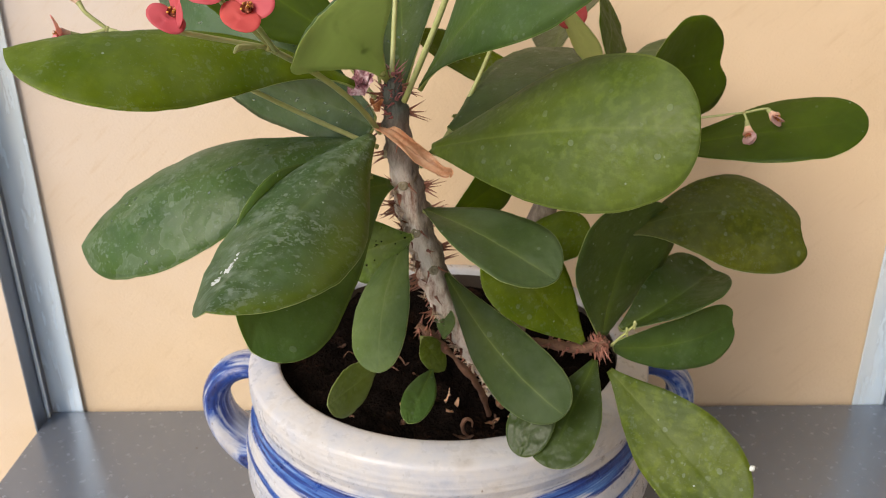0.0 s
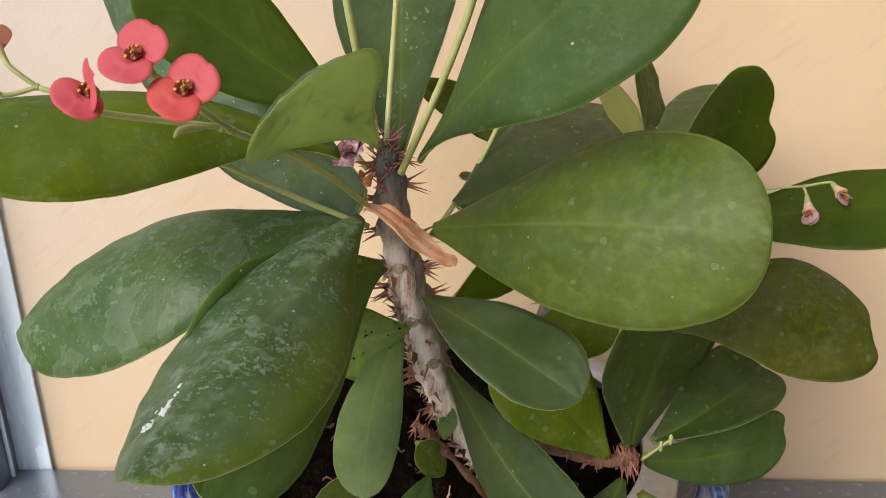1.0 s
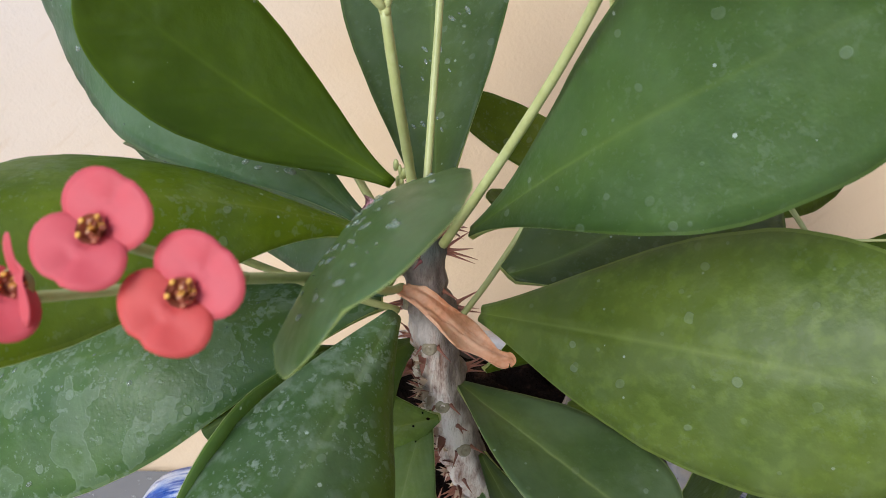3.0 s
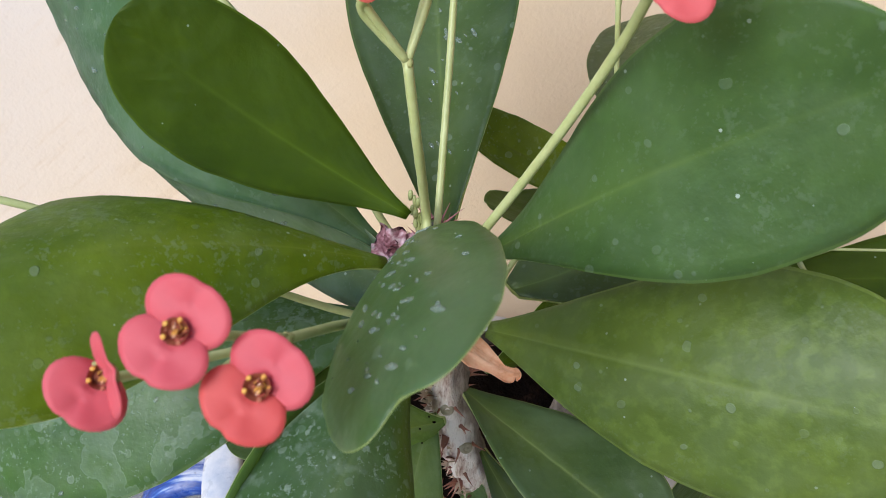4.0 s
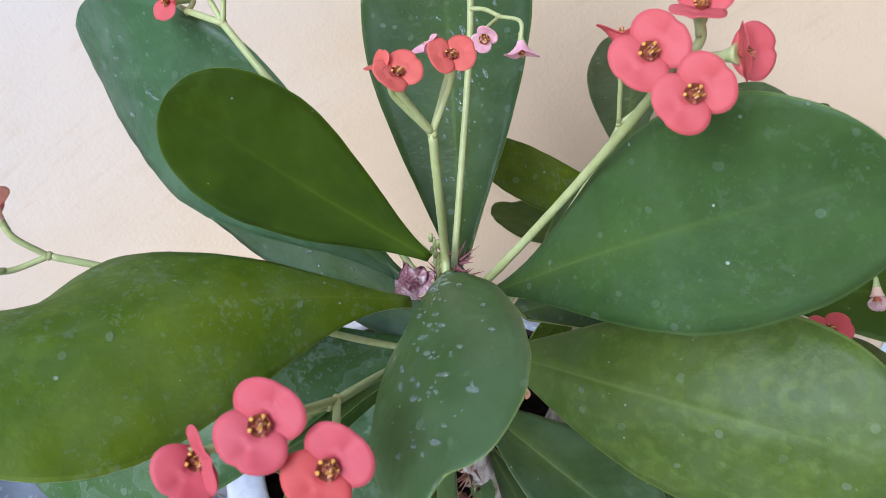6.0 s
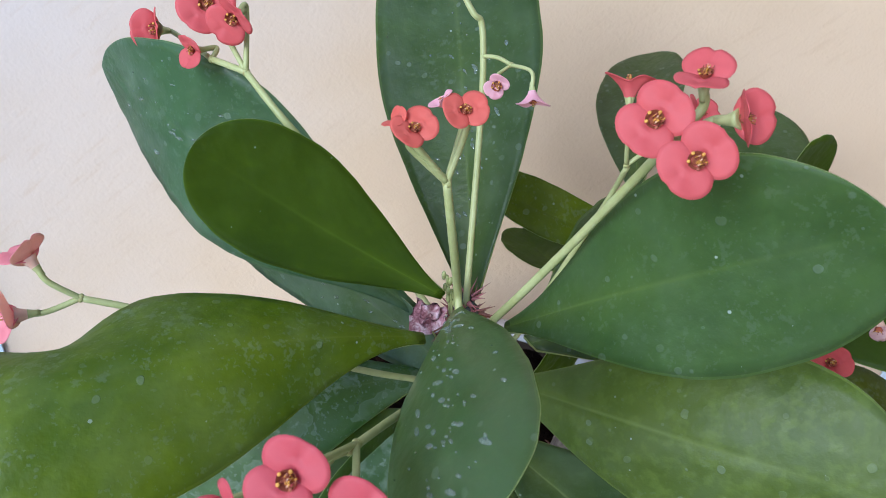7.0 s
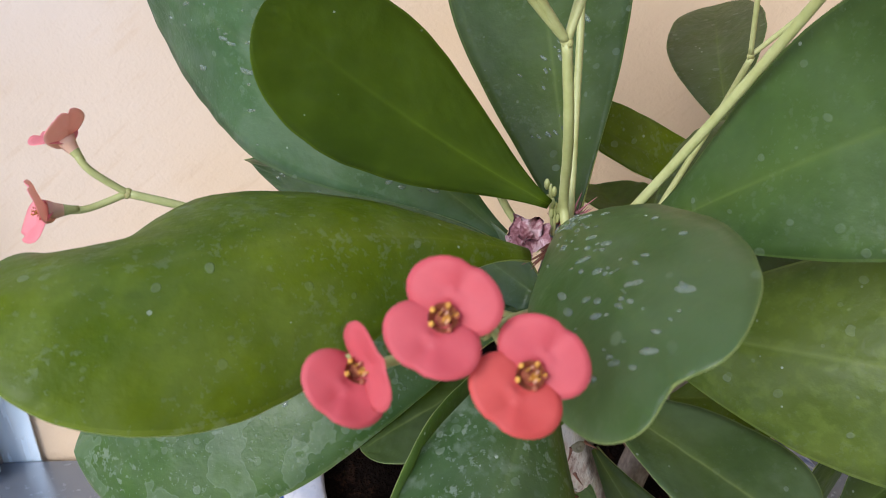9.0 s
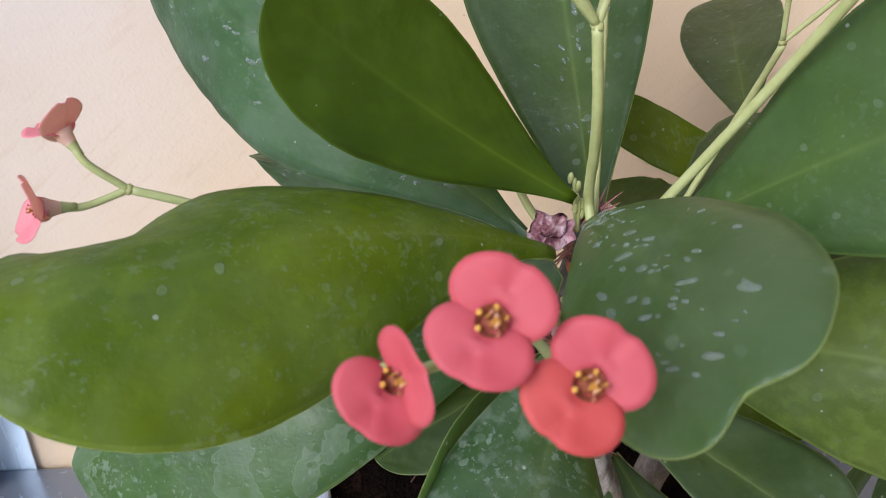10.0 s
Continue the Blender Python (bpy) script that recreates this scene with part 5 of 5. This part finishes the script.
cluster([([(0.096, 0.545, 0.415), (0.094, 0.51, 0.45), (0.0786, 0.5000, 0.4571)], 1.0, 0.9)], 0.0015, [
    ((0.0786, 0.5000, 0.4571), (0.0746, 0.4900, 0.4711), (-0.24, -0.63, 0.74), 21, ("scarlet", "coral"), 0.9, (15, 15)),
], "short stalk with a scarlet flower")


# crumpled dry bracts at the shoot tip
for k in range(5):
    bm = bmesh.new()
    grid = []
    for i in range(6):
        row = []
        for j in range(6):
            p = Vector(((i / 5 - 0.5) * 0.010, (j / 5 - 0.5) * 0.008, 0))
            p.z = 0.0035 * noise.noise(p * 260 + Vector((k * 7, 0, 0))) + 0.02 * (p.y * p.y + p.x * p.x) * 40
            row.append(bm.verts.new(p))
        grid.append(row)
    for i in range(5):
        for j in range(5):
            bm.faces.new((grid[i][j], grid[i + 1][j], grid[i + 1][j + 1], grid[i][j + 1]))
    bmesh.ops.solidify(bm, geom=bm.faces[:], thickness=0.0003)
    ob = part("dry_bract", bm, DRY_PETAL, plant, "shrivelled mauve bract")
    ob.matrix_local = pose(-0.046 + 0.0035 * (k % 3) - 0.002, 0.470 + 0.003 * (k % 2), 0.436 + 0.0025 * k * 0.7, 60 + 35 * k, 25 * k, 70 * k)

# little green flower buds at the shoot tip
for top in ((-0.038, 0.476, 0.458), (-0.036, 0.473, 0.452), (0.119, 0.456, 0.292)):
    bm = bmesh.new()
    base = (-0.035, 0.475, 0.438) if top[0] < 0 else (0.106, 0.464, 0.272)
    tube(bm, [base, top], [0.0010, 0.0007], 6)
    for k in range(4):
        q = Vector(base).lerp(Vector(top), 0.55 + 0.15 * k)
        bmesh.ops.create_uvsphere(bm, u_segments=6, v_segments=6, radius=0.0016, matrix=Matrix.Translation(q + Vector((0.0012 * (-1) ** k, 0, 0))) @ Matrix.Diagonal((0.7, 0.7, 1.4, 1)))
    part("flower_bud", bm, STALK, plant, "tiny green flower buds")

bm = bmesh.new()
tube(bm, [(-0.0800, 0.3640, 0.4775), (-0.0845, 0.3560, 0.4785), (-0.0862, 0.3525, 0.4770)], [0.0012, 0.0016, 0.0005], 8)
part("flower_bud", bm, STALK, plant, "small yellowish bud at the fork of the stalk")

# ---- thorns: one slim curved spike, set in fans round the stems ----
bm = bmesh.new()
tube(bm, [(0, 0, -0.0006), (0, 0, 0.25), (0.00025, 0, 0.6), (0.0008, 0, 1.0)], [0.0013, 0.00075, 0.00050, 0.00032, 0.00004], 6)
first = part("thorn", bm, THORN, plant)
thorn_mesh = first.data
bpy.data.objects.remove(first)
rng = random.Random(11)


def thorns(points, radius, count, lo, hi, length, front=1.0):
    """Fans of spikes along a stem; front: the share kept of those that grow towards the room."""
    line = smooth_line(points, 12)
    for k in range(count):
        s = lo + (hi - lo) * (k + rng.random()) / count
        i = min(int(s * (len(line) - 1)), len(line) - 2)
        q = line[i].lerp(line[i + 1], s * (len(line) - 1) - i)
        d = (line[i + 1] - line[i]).normalized()
        side = d.orthogonal().normalized()
        a = k * 2.39996 + rng.uniform(-0.5, 0.5)
        out = side * math.cos(a) + d.cross(side) * math.sin(a)
        if out.y < -0.45 and rng.random() > front:
            continue
        for turn in (-0.35, 0.0, 0.35)[:rng.choice((1, 2, 2, 3))]:
            way = (out + d * (turn + rng.uniform(-0.15, 0.35)) + d.cross(out) * rng.uniform(-0.45, 0.45)).normalized()
            ob = new("thorn", thorn_mesh)
            ob.parent = plant
            ob.matrix_local = Matrix.Translation(q + out * radius * 0.92) @ way.to_track_quat("Z", "Y").to_matrix().to_4x4() @ pose(0, 0, 0, 0, 0, rng.uniform(0, 360)) @ Matrix.Diagonal((1, 1, length * rng.uniform(0.55, 1.2), 1))


def spike(at, way, length, thick=1.0, mesh=thorn_mesh):
    ob = new("thorn", mesh)
    ob.parent = plant
    ob.matrix_local = Matrix.Translation(at) @ way.normalized().to_track_quat("Z", "Y").to_matrix().to_4x4() @ pose(0, 0, 0, 0, 0, rng.uniform(0, 360)) @ Matrix.Diagonal((thick, thick, length, 1))


# a fan on each knob: long ones at the sides, short ones beside the scars
for (place, way), (z, turn, scar) in zip(knob_places, KNOBS):
    q, d, r = on_stem(z)
    across_stem = d.cross(way)
    facing_room = way.y < -0.6
    for k in range(2 if facing_room else rng.choice((4, 5, 6))):
        bend = -0.7 + 1.4 * k / 5 + rng.uniform(-0.12, 0.12)
        if facing_room:
            lean = (0.8 if k else -0.8) * across_stem - d * rng.uniform(0.5, 1.1)
            spike(place + across_stem * (0.003 if k else -0.003), way * 0.6 + lean, rng.uniform(0.005, 0.009), 1.0)
        else:
            spike(place + way * 0.0012 + d * 0.0035 * bend, way + d * bend * 0.75 + across_stem * rng.uniform(-0.55, 0.55), rng.uniform(0.0075, 0.0145) * (0.75 if z < 0.30 else 1.0), rng.uniform(0.8, 1.15))
# young red thorns crowded round the shoot tip
tip_mesh = thorn_mesh.copy()
tip_mesh.materials[0] = TIP_THORN
for k in range(72):
    z = rng.uniform(0.418, 0.444)
    q, d, r = on_stem(z)
    out = outward(d, rng.uniform(0, 360))
    spike(q + out * r * 0.9, out * rng.uniform(0.5, 1.1) + d * rng.uniform(0.2, 1.3) + d.cross(out) * rng.uniform(-0.5, 0.5), rng.uniform(0.005, 0.0105), rng.uniform(0.6, 1.0), tip_mesh)
thorns(STEM[2:], 0.0100, 18, 0.05, 0.80, 0.0100, 0.35)
thorns(BRANCH, 0.0032, 14, 0.50, 0.84, 0.0060)
thorns(BRANCH, 0.0026, 24, 0.86, 1.0, 0.0100)
thorns(TWIG_LINE, 0.0024, 12, 0.0, 0.4, 0.009)
thorns(BACK, 0.0080, 12, 0.3, 1.0, 0.010)

# ragged pale flakes of bark standing off the worn side of the stem
bm = bmesh.new()
p = [bm.verts.new(q) for q in ((-0.0011, 0, 0), (0.0012, 0, 0), (0.0009, 0.0006, 0.5), (-0.0006, 0.0009, 0.55), (0.0002, 0.0022, 1.0))]
for q in ((0, 1, 2, 3), (3, 2, 4)):
    bm.faces.new([p[k] for k in q])
bmesh.ops.solidify(bm, geom=bm.faces[:], thickness=0.0002)
first = part("bark_flake", bm, FLAKE, plant, smooth=False)
flake_mesh = first.data
brown_flake_mesh = flake_mesh.copy()
brown_flake_mesh.materials[0] = THORN
bpy.data.objects.remove(first)
line = smooth_line(STEM, 12)
for k in range(190):
    i = rng.randrange(8, 70)
    q = line[i]
    d = (line[i + 1] - line[i]).normalized()
    out = Vector((-1.0, rng.uniform(-1.6, 0.5), 0))
    out = (out - d * out.dot(d)).normalized()
    way = (d * rng.choice((-1, 1, 1)) + out * rng.uniform(0.25, 0.7) + d.cross(out) * rng.uniform(-0.5, 0.5)).normalized()
    ob = new("bark_flake", (flake_mesh, flake_mesh, brown_flake_mesh)[k % 3])
    ob.parent = plant
    y = (out - way * out.dot(way)).normalized()
    ob.matrix_local = Matrix.Translation(q + out * 0.0098) @ Matrix((y.cross(way), y, way)).transposed().to_4x4() @ Matrix.Diagonal((rng.uniform(0.9, 2.0), 1, rng.uniform(0.004, 0.010), 1))
